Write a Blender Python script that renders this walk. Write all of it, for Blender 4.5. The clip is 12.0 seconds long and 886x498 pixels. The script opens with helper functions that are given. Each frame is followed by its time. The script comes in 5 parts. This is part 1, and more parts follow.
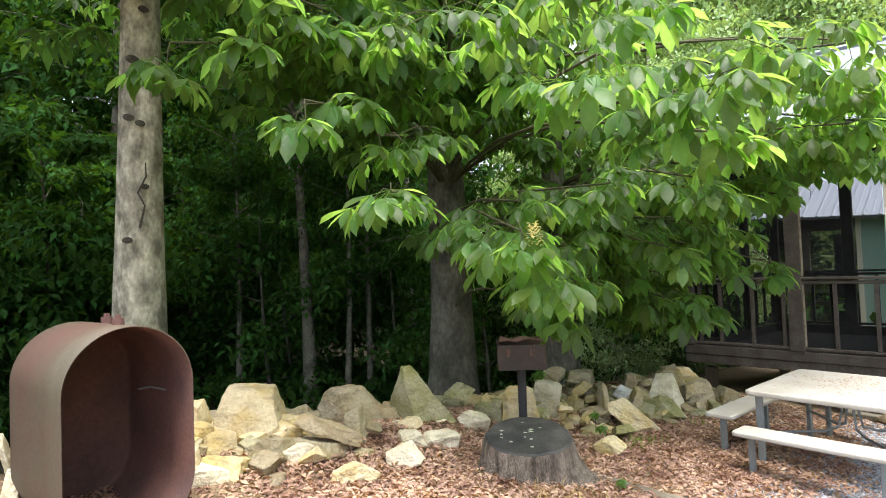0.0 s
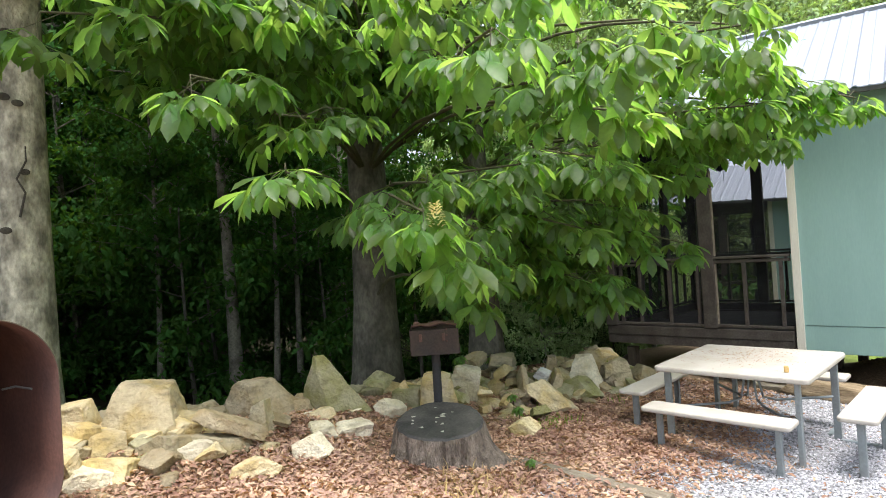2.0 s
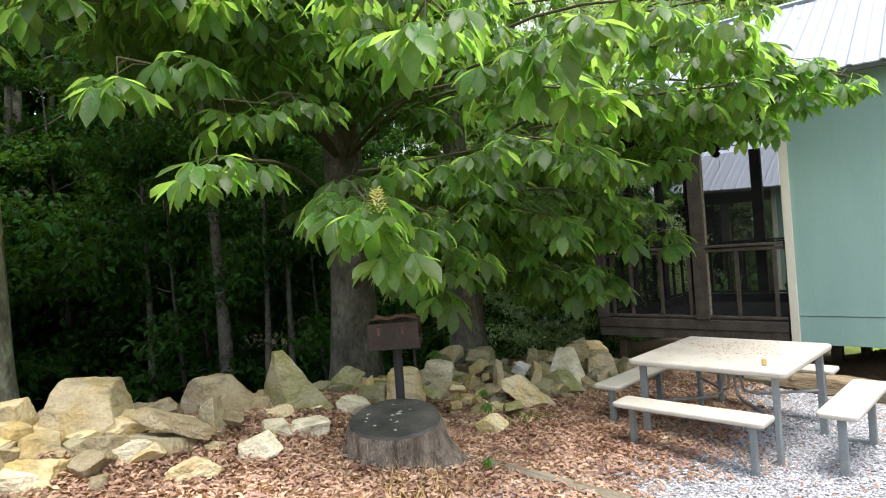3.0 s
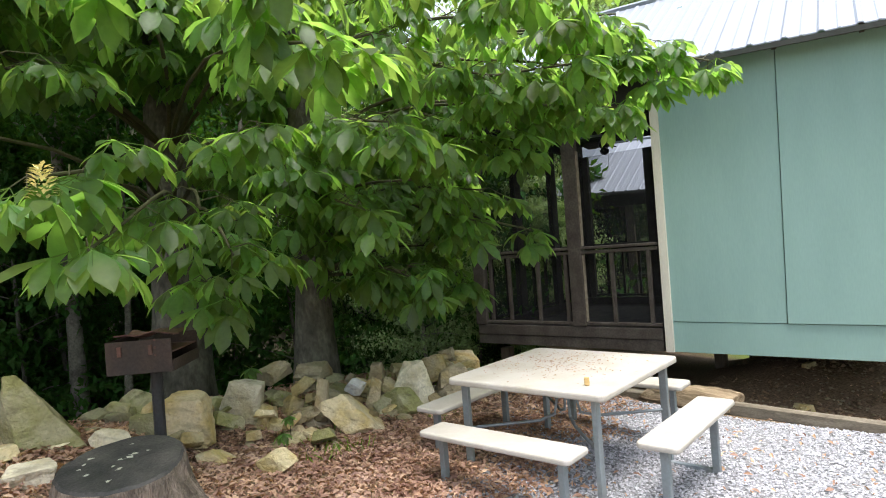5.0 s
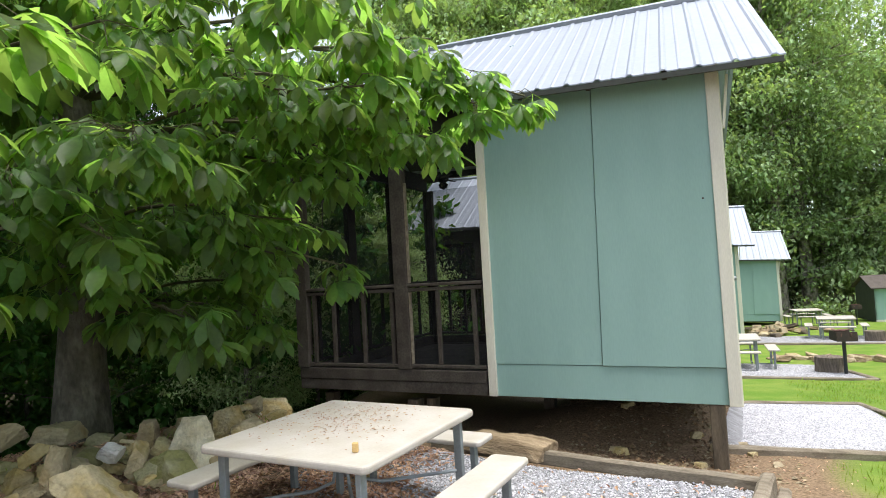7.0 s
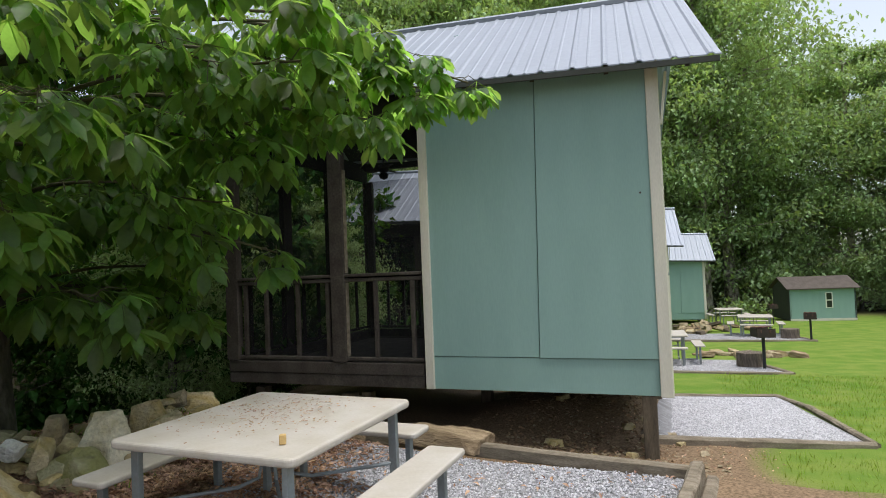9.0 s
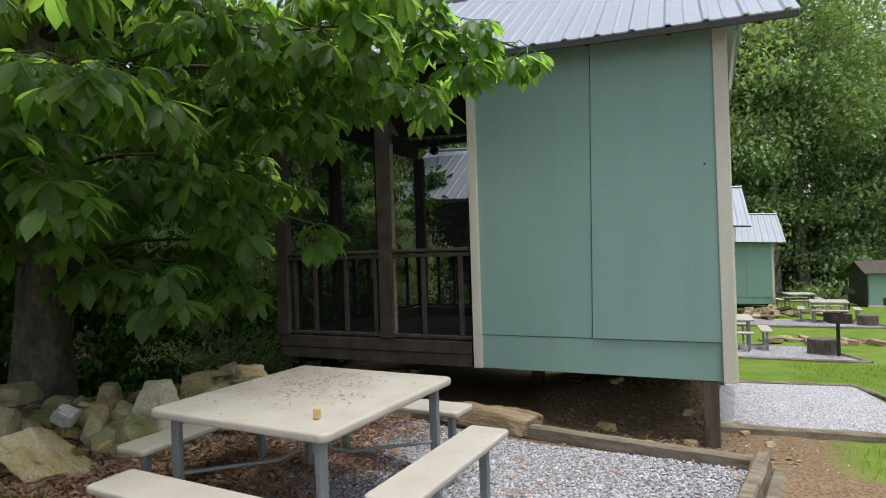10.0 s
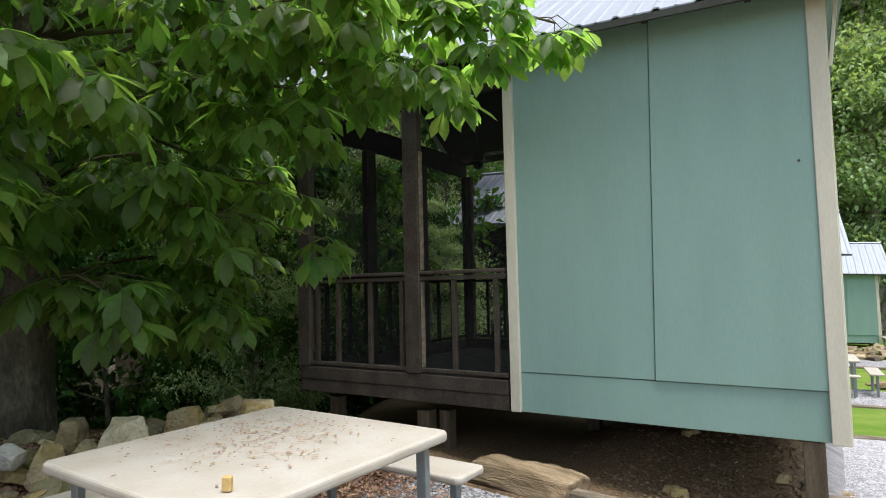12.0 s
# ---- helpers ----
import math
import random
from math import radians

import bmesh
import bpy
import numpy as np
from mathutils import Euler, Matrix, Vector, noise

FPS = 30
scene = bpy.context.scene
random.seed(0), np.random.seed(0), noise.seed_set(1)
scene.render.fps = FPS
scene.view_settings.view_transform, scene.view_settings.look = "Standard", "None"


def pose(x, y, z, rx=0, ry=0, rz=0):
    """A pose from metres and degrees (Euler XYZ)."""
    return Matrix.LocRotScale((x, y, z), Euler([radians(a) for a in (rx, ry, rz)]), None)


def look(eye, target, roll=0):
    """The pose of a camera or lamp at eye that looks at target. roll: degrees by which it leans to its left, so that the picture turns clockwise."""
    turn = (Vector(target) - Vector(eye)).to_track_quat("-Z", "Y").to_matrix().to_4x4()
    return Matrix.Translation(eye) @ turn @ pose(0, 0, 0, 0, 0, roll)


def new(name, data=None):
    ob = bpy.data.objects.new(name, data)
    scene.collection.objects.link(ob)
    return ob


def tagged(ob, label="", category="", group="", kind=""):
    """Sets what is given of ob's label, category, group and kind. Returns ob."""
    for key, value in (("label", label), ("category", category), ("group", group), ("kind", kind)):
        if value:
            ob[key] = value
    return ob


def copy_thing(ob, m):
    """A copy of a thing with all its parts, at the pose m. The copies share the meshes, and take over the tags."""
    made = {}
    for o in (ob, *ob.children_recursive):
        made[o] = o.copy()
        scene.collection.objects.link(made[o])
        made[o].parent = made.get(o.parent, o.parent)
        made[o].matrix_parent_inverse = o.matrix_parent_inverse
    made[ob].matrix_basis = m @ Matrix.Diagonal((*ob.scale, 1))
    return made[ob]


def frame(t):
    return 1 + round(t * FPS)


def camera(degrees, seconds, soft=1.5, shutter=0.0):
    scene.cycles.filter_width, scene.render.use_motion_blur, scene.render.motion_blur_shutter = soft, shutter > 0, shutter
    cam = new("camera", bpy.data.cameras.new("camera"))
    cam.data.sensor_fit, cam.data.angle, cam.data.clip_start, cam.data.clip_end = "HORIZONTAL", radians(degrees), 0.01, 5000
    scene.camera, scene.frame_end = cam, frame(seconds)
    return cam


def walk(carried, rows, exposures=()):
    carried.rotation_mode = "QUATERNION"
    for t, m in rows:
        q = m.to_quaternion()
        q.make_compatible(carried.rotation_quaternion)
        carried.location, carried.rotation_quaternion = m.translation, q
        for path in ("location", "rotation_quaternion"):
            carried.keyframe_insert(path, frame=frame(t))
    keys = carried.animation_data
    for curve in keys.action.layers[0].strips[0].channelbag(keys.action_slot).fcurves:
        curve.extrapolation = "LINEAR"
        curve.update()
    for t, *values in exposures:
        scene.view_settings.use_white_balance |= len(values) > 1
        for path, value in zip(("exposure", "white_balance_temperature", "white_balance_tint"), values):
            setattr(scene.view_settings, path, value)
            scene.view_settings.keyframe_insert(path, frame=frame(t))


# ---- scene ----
cam = camera(73.4, 12.0, 1.0)
PATH = [
    (0, (1.763, -8.861, 1.853), (0.277, -7.524, 1.92), -2.2),
    (0.5, (1.731, -8.877, 1.844), (0.23, -7.557, 1.908), -2.2),
    (1, (1.711, -8.867, 1.838), (0.249, -7.504, 1.896), -2.5),
    (1.5, (1.727, -8.779, 1.812), (0.331, -7.347, 1.858), -3.0),
    (2, (1.864, -8.598, 1.783), (0.511, -7.125, 1.811), -3.5),
    (2.5, (1.995, -8.388, 1.772), (0.629, -6.927, 1.789), -4.0),
    (2.7, (2.005, -8.305, 1.754), (0.621, -6.862, 1.765), -4.1),
    (4.3, (2.141, -7.321, 1.654), (0.789, -5.847, 1.663), -4.1),
    (4.5, (2.178, -7.177, 1.657), (0.858, -5.674, 1.662), -4.1),
    (5, (2.297, -6.851, 1.622), (1.051, -5.286, 1.631), -4.1),
    (5.5, (2.323, -6.53, 1.579), (1.138, -4.919, 1.61), -4.3),
    (6, (2.412, -6.259, 1.582), (1.284, -4.608, 1.631), -4.0),
    (6.5, (2.522, -6.093, 1.582), (1.484, -4.386, 1.659), -3.7),
    (7, (2.509, -6.057, 1.625), (1.625, -4.265, 1.717), -3.2),
    (7.3, (2.513, -6.02, 1.61), (1.728, -4.184, 1.718), -2.8),
    (7.5, (2.509, -5.992, 1.638), (1.79, -4.129, 1.745), -2.8),
    (7.7, (2.509, -5.978, 1.643), (1.844, -4.095, 1.752), -2.7),
    (9.3, (2.451, -5.898, 1.516), (1.721, -4.037, 1.567), -1.9),
    (9.5, (2.46, -5.84, 1.498), (1.688, -3.995, 1.535), -1.9),
    (10, (2.45, -5.736, 1.501), (1.577, -3.937, 1.516), -1.8),
    (10.5, (2.336, -5.616, 1.517), (1.394, -3.852, 1.536), -1.6),
    (11, (2.3, -5.406, 1.498), (1.313, -3.667, 1.544), -1.6),
    (11.5, (2.372, -5.102, 1.457), (1.337, -3.393, 1.544), -1.5),
    (12, (2.374, -4.778, 1.4), (1.296, -3.098, 1.528), -1.3),
]
walk(cam, [(t, look(eye, target, roll)) for t, eye, target, roll in PATH],
     [(0, 1.8), (1.5, 1.72), (2.5, 1.55), (4.5, 1.56), (5.5, 1.46), (6.5, 1.3), (7.7, 1.18), (9.3, 0.64), (10, 0.66), (11, 0.92), (12, 1.08)])

# ---- world, sun, exposure ----
SUN_EL, SUN_AZ = radians(76), radians(112)
world = bpy.data.worlds.new("world")
scene.world = world
world.use_nodes = True
wn = world.node_tree
sky = wn.nodes.new("ShaderNodeTexSky")
sky.sky_type, sky.sun_disc, sky.sun_elevation, sky.sun_rotation = "NISHITA", False, SUN_EL, SUN_AZ
sky.air_density, sky.dust_density, sky.ozone_density = 1.0, 2.0, 0.6
soft = wn.nodes.new("ShaderNodeHueSaturation")
soft.inputs["Saturation"].default_value = 0.45
wn.links.new(sky.outputs[0], soft.inputs["Color"])
wn.links.new(soft.outputs[0], wn.nodes["Background"].inputs[0])
wn.nodes["Background"].inputs[1].default_value = 0.15
sun_data = bpy.data.lights.new("sun", "SUN")
sun_data.energy, sun_data.angle, sun_data.color = 2.2, radians(32), (1.0, 0.96, 0.90)
sun = new("sun", sun_data)
sun.matrix_world = look((8.4, -3.4, 36), (0, 0, 0))


# ---- materials ----
def mat(name, colour, rough=0.8, vary=0.25, scale=6.0, grain=60.0, bump=0.2, metal=0.0, second=None,
        stain=0.5, stretch=(1, 1, 1), translucent=0.0, per="", spec=0.3, bump_dist=0.01, shine=(3.0, 2.5, 0.65)):
    m = bpy.data.materials.new(name)
    m.use_nodes = True
    nt = m.node_tree
    N, L = nt.nodes, nt.links
    b = N["Principled BSDF"]
    tc = N.new("ShaderNodeTexCoord")
    mp = N.new("ShaderNodeMapping")
    mp.inputs["Scale"].default_value = stretch
    L.new(tc.outputs["Object"], mp.inputs["Vector"])
    n1 = N.new("ShaderNodeTexNoise")
    n1.inputs["Scale"].default_value, n1.inputs["Detail"].default_value = scale, 5
    n2 = N.new("ShaderNodeTexNoise")
    n2.inputs["Scale"].default_value, n2.inputs["Detail"].default_value = grain, 4
    for n in (n1, n2):
        L.new(mp.outputs[0], n.inputs["Vector"])
    r1 = N.new("ShaderNodeMapRange")
    r1.inputs[1].default_value, r1.inputs[2].default_value = 0.35, 0.65
    L.new(n1.outputs["Fac"], r1.inputs[0])
    mix = N.new("ShaderNodeMix")
    mix.data_type = "RGBA"
    mix.inputs["A"].default_value = (*colour, 1)
    mix.inputs["B"].default_value = (*(second or tuple(c * (1 - vary) for c in colour)), 1)
    fac = N.new("ShaderNodeMath")
    fac.operation = "MULTIPLY"
    fac.inputs[1].default_value = stain * 2 if second else 1.0
    fac.use_clamp = True
    L.new(r1.outputs[0], fac.inputs[0])
    L.new(fac.outputs[0], mix.inputs["Factor"])
    hsv = N.new("ShaderNodeHueSaturation")
    L.new(mix.outputs["Result"], hsv.inputs["Color"])
    v = N.new("ShaderNodeMapRange")
    v.inputs[1].default_value, v.inputs[2].default_value = 0.25, 0.75
    v.inputs[3].default_value, v.inputs[4].default_value = 1 - vary, 1 + vary
    L.new(n2.outputs["Fac"], v.inputs[0])
    val = v.outputs[0]
    if per:
        if per == "island":
            src = N.new("ShaderNodeNewGeometry").outputs["Random Per Island"]
        else:
            src = N.new("ShaderNodeObjectInfo").outputs["Random"]
        pr = N.new("ShaderNodeMapRange")
        pr.inputs[3].default_value, pr.inputs[4].default_value = 0.65, 1.35
        L.new(src, pr.inputs[0])
        mul = N.new("ShaderNodeMath")
        mul.operation = "MULTIPLY"
        L.new(val, mul.inputs[0])
        L.new(pr.outputs[0], mul.inputs[1])
        val = mul.outputs[0]
        hr = N.new("ShaderNodeMapRange")
        hr.inputs[3].default_value, hr.inputs[4].default_value = 0.485, 0.515
        L.new(src, hr.inputs[0])
        L.new(hr.outputs[0], hsv.inputs["Hue"])
    L.new(val, hsv.inputs["Value"])
    L.new(hsv.outputs[0], b.inputs["Base Color"])
    b.inputs["Roughness"].default_value, b.inputs["Metallic"].default_value = rough, metal
    b.inputs["Specular IOR Level"].default_value = spec
    if bump:
        bp = N.new("ShaderNodeBump")
        bp.inputs["Strength"].default_value, bp.inputs["Distance"].default_value = bump, bump_dist
        add = N.new("ShaderNodeMath")
        L.new(n1.outputs["Fac"], add.inputs[0])
        L.new(n2.outputs["Fac"], add.inputs[1])
        L.new(add.outputs[0], bp.inputs["Height"])
        L.new(bp.outputs[0], b.inputs["Normal"])
    if translucent:
        tr = N.new("ShaderNodeBsdfTranslucent")
        gain = N.new("ShaderNodeMix")
        gain.data_type, gain.blend_type = "RGBA", "MULTIPLY"
        gain.inputs["Factor"].default_value = 1
        gain.inputs["B"].default_value = (*shine, 1)
        L.new(hsv.outputs[0], gain.inputs["A"])
        L.new(gain.outputs["Result"], tr.inputs["Color"])
        ms = N.new("ShaderNodeMixShader")
        ms.inputs[0].default_value = translucent
        L.new(b.outputs[0], ms.inputs[1])
        L.new(tr.outputs[0], ms.inputs[2])
        L.new(ms.outputs[0], N["Material Output"].inputs["Surface"])
    return m


def screen_mat(name, clear, colour):
    m = bpy.data.materials.new(name)
    m.use_nodes = True
    N, L = m.node_tree.nodes, m.node_tree.links
    b = N["Principled BSDF"]
    b.inputs["Base Color"].default_value = (*colour, 1)
    b.inputs["Roughness"].default_value = 1.0
    b.inputs["Specular IOR Level"].default_value = 0.0
    t = N.new("ShaderNodeBsdfTransparent")
    x = N.new("ShaderNodeMixShader")
    x.inputs[0].default_value = clear
    L.new(b.outputs[0], x.inputs[1])
    L.new(t.outputs[0], x.inputs[2])
    L.new(x.outputs[0], N["Material Output"].inputs["Surface"])
    return m


M_TEAL = mat("teal_siding", (0.25, 0.39, 0.36), 0.75, 0.04, 1.3, 25, 0.12, stretch=(3, 3, 0.6), second=(0.228, 0.358, 0.328), stain=0.35)
M_TRIM = mat("cream_trim", (0.62, 0.60, 0.52), 0.7, 0.08, 3, 40, 0.1, stretch=(4, 4, 0.6))
M_ROOF = mat("roof_metal", (0.28, 0.31, 0.37), 0.5, 0.05, 1.0, 18, 0.03, metal=0.35, spec=0.5)
M_DARKWOOD = mat("weathered_wood", (0.042, 0.034, 0.029), 0.85, 0.35, 5, 50, 0.4, second=(0.085, 0.075, 0.066), stain=0.3)
M_GREYWOOD = mat("grey_timber", (0.25, 0.215, 0.165), 0.9, 0.3, 4, 50, 0.5, stretch=(0.5, 4, 4), second=(0.14, 0.115, 0.085))
M_POST = mat("treated_post", (0.13, 0.105, 0.075), 0.9, 0.3, 5, 40, 0.4, stretch=(4, 4, 0.6), second=(0.075, 0.06, 0.045))
# Boards under the porch roof, the shade up there put into the colour.
M_CEILSHADE = mat("porch_shade_boards", (0.03, 0.028, 0.026), 0.9, 0.2, 4, 40, 0.2)
M_SCREEN = screen_mat("insect_screen", 0.60, (0.022, 0.023, 0.025))
M_PLASTIC = mat("table_plastic", (0.44, 0.415, 0.385), 0.5, 0.05, 4, 60, 0.08, second=(0.37, 0.335, 0.285), stain=0.4)
M_STEEL = mat("grey_steel", (0.26, 0.30, 0.32), 0.5, 0.1, 6, 60, 0.05, metal=0.3, second=(0.2, 0.2, 0.19), stain=0.3)
M_RUST = mat("rusty_steel", (0.15, 0.075, 0.06), 0.75, 0.2, 3, 40, 0.25, second=(0.09, 0.05, 0.045))
M_TANK = mat("tank_paint", (0.095, 0.08, 0.056), 0.6, 0.15, 1.6, 45, 0.15, second=(0.11, 0.06, 0.047))
M_GRILL = mat("grill_steel", (0.034, 0.028, 0.026), 0.7, 0.25, 6, 60, 0.25, second=(0.055, 0.037, 0.031))
M_GRILLPOST = mat("grill_post", (0.035, 0.036, 0.04), 0.5, 0.2, 6, 60, 0.1)
M_BARK = mat("bark", (0.46, 0.43, 0.33), 0.95, 0.35, 7, 30, 0.8, stretch=(1, 1, 0.6), second=(0.15, 0.14, 0.105), bump_dist=0.02)
M_BARKTHIN = mat("thin_bark", (0.19, 0.175, 0.145), 0.95, 0.35, 6, 30, 0.8, second=(0.09, 0.083, 0.068), bump_dist=0.02)
M_BARKDARK = mat("dark_bark", (0.15, 0.138, 0.112), 0.95, 0.4, 5, 25, 1.0, stretch=(1, 1, 0.55), second=(0.065, 0.06, 0.048), bump_dist=0.03)
M_KNOT = mat("knot_bark", (0.07, 0.062, 0.05), 0.95, 0.3, 8, 40, 0.6)
M_STUMPTOP = mat("stump_top", (0.036, 0.035, 0.035), 0.6, 0.3, 5, 70, 0.4, second=(0.085, 0.078, 0.072))
M_STUMPBARK = mat("stump_side", (0.27, 0.22, 0.18), 0.95, 0.35, 7, 45, 1.0, stretch=(3, 3, 0.5), second=(0.10, 0.08, 0.065), bump_dist=0.03)


def rock_mat(name, pale, ochre, dark, rough=0.92):
    """Layered field stone: pale faces, ochre stains, dark seams along the bedding."""
    m = bpy.data.materials.new(name)
    m.use_nodes = True
    N, L = m.node_tree.nodes, m.node_tree.links
    b = N["Principled BSDF"]
    b.inputs["Roughness"].default_value, b.inputs["Specular IOR Level"].default_value = rough, 0.2
    tc = N.new("ShaderNodeTexCoord")
    oi = N.new("ShaderNodeObjectInfo")
    shift = N.new("ShaderNodeVectorMath")
    shift.operation = "ADD"
    sc = N.new("ShaderNodeMath")
    sc.operation = "MULTIPLY"
    sc.inputs[1].default_value = 37
    L.new(oi.outputs["Random"], sc.inputs[0])
    L.new(tc.outputs["Object"], shift.inputs[0])
    L.new(sc.outputs[0], shift.inputs[1])
    bed = N.new("ShaderNodeMapping")
    bed.inputs["Scale"].default_value = (1.8, 1.8, 5.0)
    bed.inputs["Rotation"].default_value = (0.25, 0.15, 0)
    L.new(shift.outputs[0], bed.inputs["Vector"])

    def nz(scale, src, detail=6):
        n = N.new("ShaderNodeTexNoise")
        n.inputs["Scale"].default_value, n.inputs["Detail"].default_value = scale, detail
        L.new(src, n.inputs["Vector"])
        return n.outputs["Fac"]

    def band(f, lo, hi):
        r = N.new("ShaderNodeMapRange")
        r.inputs[1].default_value, r.inputs[2].default_value = lo, hi
        L.new(f, r.inputs[0])
        return r.outputs[0]

    def mixc(f, a, c):
        x = N.new("ShaderNodeMix")
        x.data_type = "RGBA"
        L.new(f, x.inputs["Factor"])
        for sock, v in (("A", a), ("B", c)):
            if isinstance(v, tuple):
                x.inputs[sock].default_value = (*v, 1)
            else:
                L.new(v, x.inputs[sock])
        return x.outputs["Result"]

    blot, strata, fine = nz(4.5, shift.outputs[0]), nz(3.0, bed.outputs[0]), nz(40, shift.outputs[0])
    col = mixc(band(blot, 0.42, 0.62), pale, ochre)
    col = mixc(band(strata, 0.54, 0.80), col, dark)
    hsv = N.new("ShaderNodeHueSaturation")
    L.new(col, hsv.inputs["Color"])
    val = N.new("ShaderNodeMath")
    val.operation = "MULTIPLY"
    fb = N.new("ShaderNodeMapRange")
    fb.inputs[1].default_value, fb.inputs[2].default_value, fb.inputs[3].default_value, fb.inputs[4].default_value = 0.3, 0.7, 0.86, 1.1
    L.new(fine, fb.inputs[0])
    L.new(fb.outputs[0], val.inputs[0])
    v2 = N.new("ShaderNodeMapRange")
    v2.inputs[3].default_value, v2.inputs[4].default_value = 0.8, 1.25
    L.new(oi.outputs["Random"], v2.inputs[0])
    L.new(v2.outputs[0], val.inputs[1])
    L.new(val.outputs[0], hsv.inputs["Value"])
    L.new(hsv.outputs[0], b.inputs["Base Color"])
    bp = N.new("ShaderNodeBump")
    bp.inputs["Strength"].default_value, bp.inputs["Distance"].default_value = 0.9, 0.02
    add = N.new("ShaderNodeMath")
    L.new(strata, add.inputs[0])
    L.new(fine, add.inputs[1])
    L.new(add.outputs[0], bp.inputs["Height"])
    L.new(bp.outputs[0], b.inputs["Normal"])
    return m


M_ROCK = rock_mat("field_stone", (0.55, 0.46, 0.30), (0.48, 0.36, 0.16), (0.19, 0.16, 0.105))
M_ROCKGREY = rock_mat("grey_stone", (0.34, 0.295, 0.20), (0.28, 0.215, 0.11), (0.15, 0.13, 0.09))
M_ROCKWHITE = rock_mat("pale_stone", (0.64, 0.58, 0.45), (0.50, 0.43, 0.28), (0.28, 0.25, 0.19))
M_ROCKBROWN = rock_mat("brown_stone", (0.38, 0.32, 0.22), (0.30, 0.23, 0.13), (0.12, 0.10, 0.07))
M_ROCKMOSS = rock_mat("mossy_stone", (0.36, 0.33, 0.21), (0.25, 0.24, 0.10), (0.13, 0.12, 0.07))
M_ROCKYELLOW = rock_mat("yellow_stone", (0.47, 0.40, 0.245), (0.41, 0.32, 0.14), (0.26, 0.2, 0.11))
M_QUARTZ = rock_mat("quartz", (0.74, 0.73, 0.72), (0.62, 0.58, 0.50), (0.42, 0.38, 0.33))
M_DIRT = mat("dirt", (0.27, 0.175, 0.10), 0.95, 0.3, 1.5, 40, 0.7, second=(0.12, 0.085, 0.055), bump_dist=0.02)
M_LITTER = mat("dead_leaves", (0.25, 0.145, 0.108), 0.85, 0.2, 3, 40, 0.1, second=(0.47, 0.325, 0.255), per="island", translucent=0.12)
M_GRAVEL = mat("gravel_stones", (0.42, 0.42, 0.45), 0.85, 0.1, 8, 90, 0.2, per="island")
M_GRIT = mat("gravel_bed", (0.27, 0.27, 0.29), 0.9, 0.3, 6, 70, 0.5, second=(0.17, 0.17, 0.18))
M_GRASS = mat("grass_blades", (0.105, 0.20, 0.022), 0.8, 0.2, 1.0, 20, 0, second=(0.15, 0.22, 0.035), per="island", translucent=0.3)
M_DRYGRASS = mat("dry_grass", (0.42, 0.30, 0.13), 0.8, 0.2, 5, 30, 0, per="island")
M_LEAF = mat("buckeye_leaf", (0.041, 0.079, 0.028), 0.46, 0.12, 4, 30, 0, per="island", translucent=0.42, spec=0.36, shine=(13.6, 11.2, 5.0))
M_LEAFDEEP = mat("forest_leaf", (0.033, 0.085, 0.021), 0.85, 0.15, 2, 20, 0, per="island", translucent=0.3, spec=0.08)
# Aerial haze over the far trees is put into this pale leaf colour.
M_HAZYLEAF = mat("haze_pale_leaf", (0.285, 0.385, 0.205), 0.7, 0.15, 0.3, 5, 0, per="island", translucent=0.3, spec=0.2, shine=(2.0, 2.0, 0.8))
M_FLOWER = mat("buckeye_flower", (0.85, 0.78, 0.40), 0.7, 0.1, 20, 60, 0)
M_TWIG = mat("twig", (0.09, 0.085, 0.045), 0.8, 0.2, 8, 40, 0.2)
M_SHEDROOF = mat("shed_shingles", (0.095, 0.08, 0.072), 0.9, 0.25, 3, 30, 0.4)
# Dark door paint; on the shed gables it is shade put into colour.
M_SHEDSIDE = mat("dark_and_shaded", (0.055, 0.06, 0.055), 0.85, 0.15, 3, 30, 0.2)
M_WHITE = mat("white_paint", (0.75, 0.75, 0.72), 0.6, 0.05, 5, 40, 0.05)
M_GLASS = mat("dark_glass", (0.02, 0.025, 0.028), 0.08, 0.05, 3, 20, 0, spec=0.6)
M_REDROOF = mat("red_roof", (0.33, 0.16, 0.14), 0.5, 0.1, 2, 20, 0.05)
M_CRUMB = mat("blossom_bits", (0.30, 0.19, 0.085), 0.9, 0.2, 8, 40, 0, per="island", second=(0.36, 0.20, 0.14))
M_LOG = mat("rotten_wood", (0.34, 0.26, 0.17), 0.95, 0.3, 5, 40, 0.8, stretch=(0.4, 4, 4), second=(0.16, 0.115, 0.07))
M_BLOCK = mat("wood_scrap", (0.55, 0.38, 0.16), 0.7, 0.15, 12, 60, 0.2)


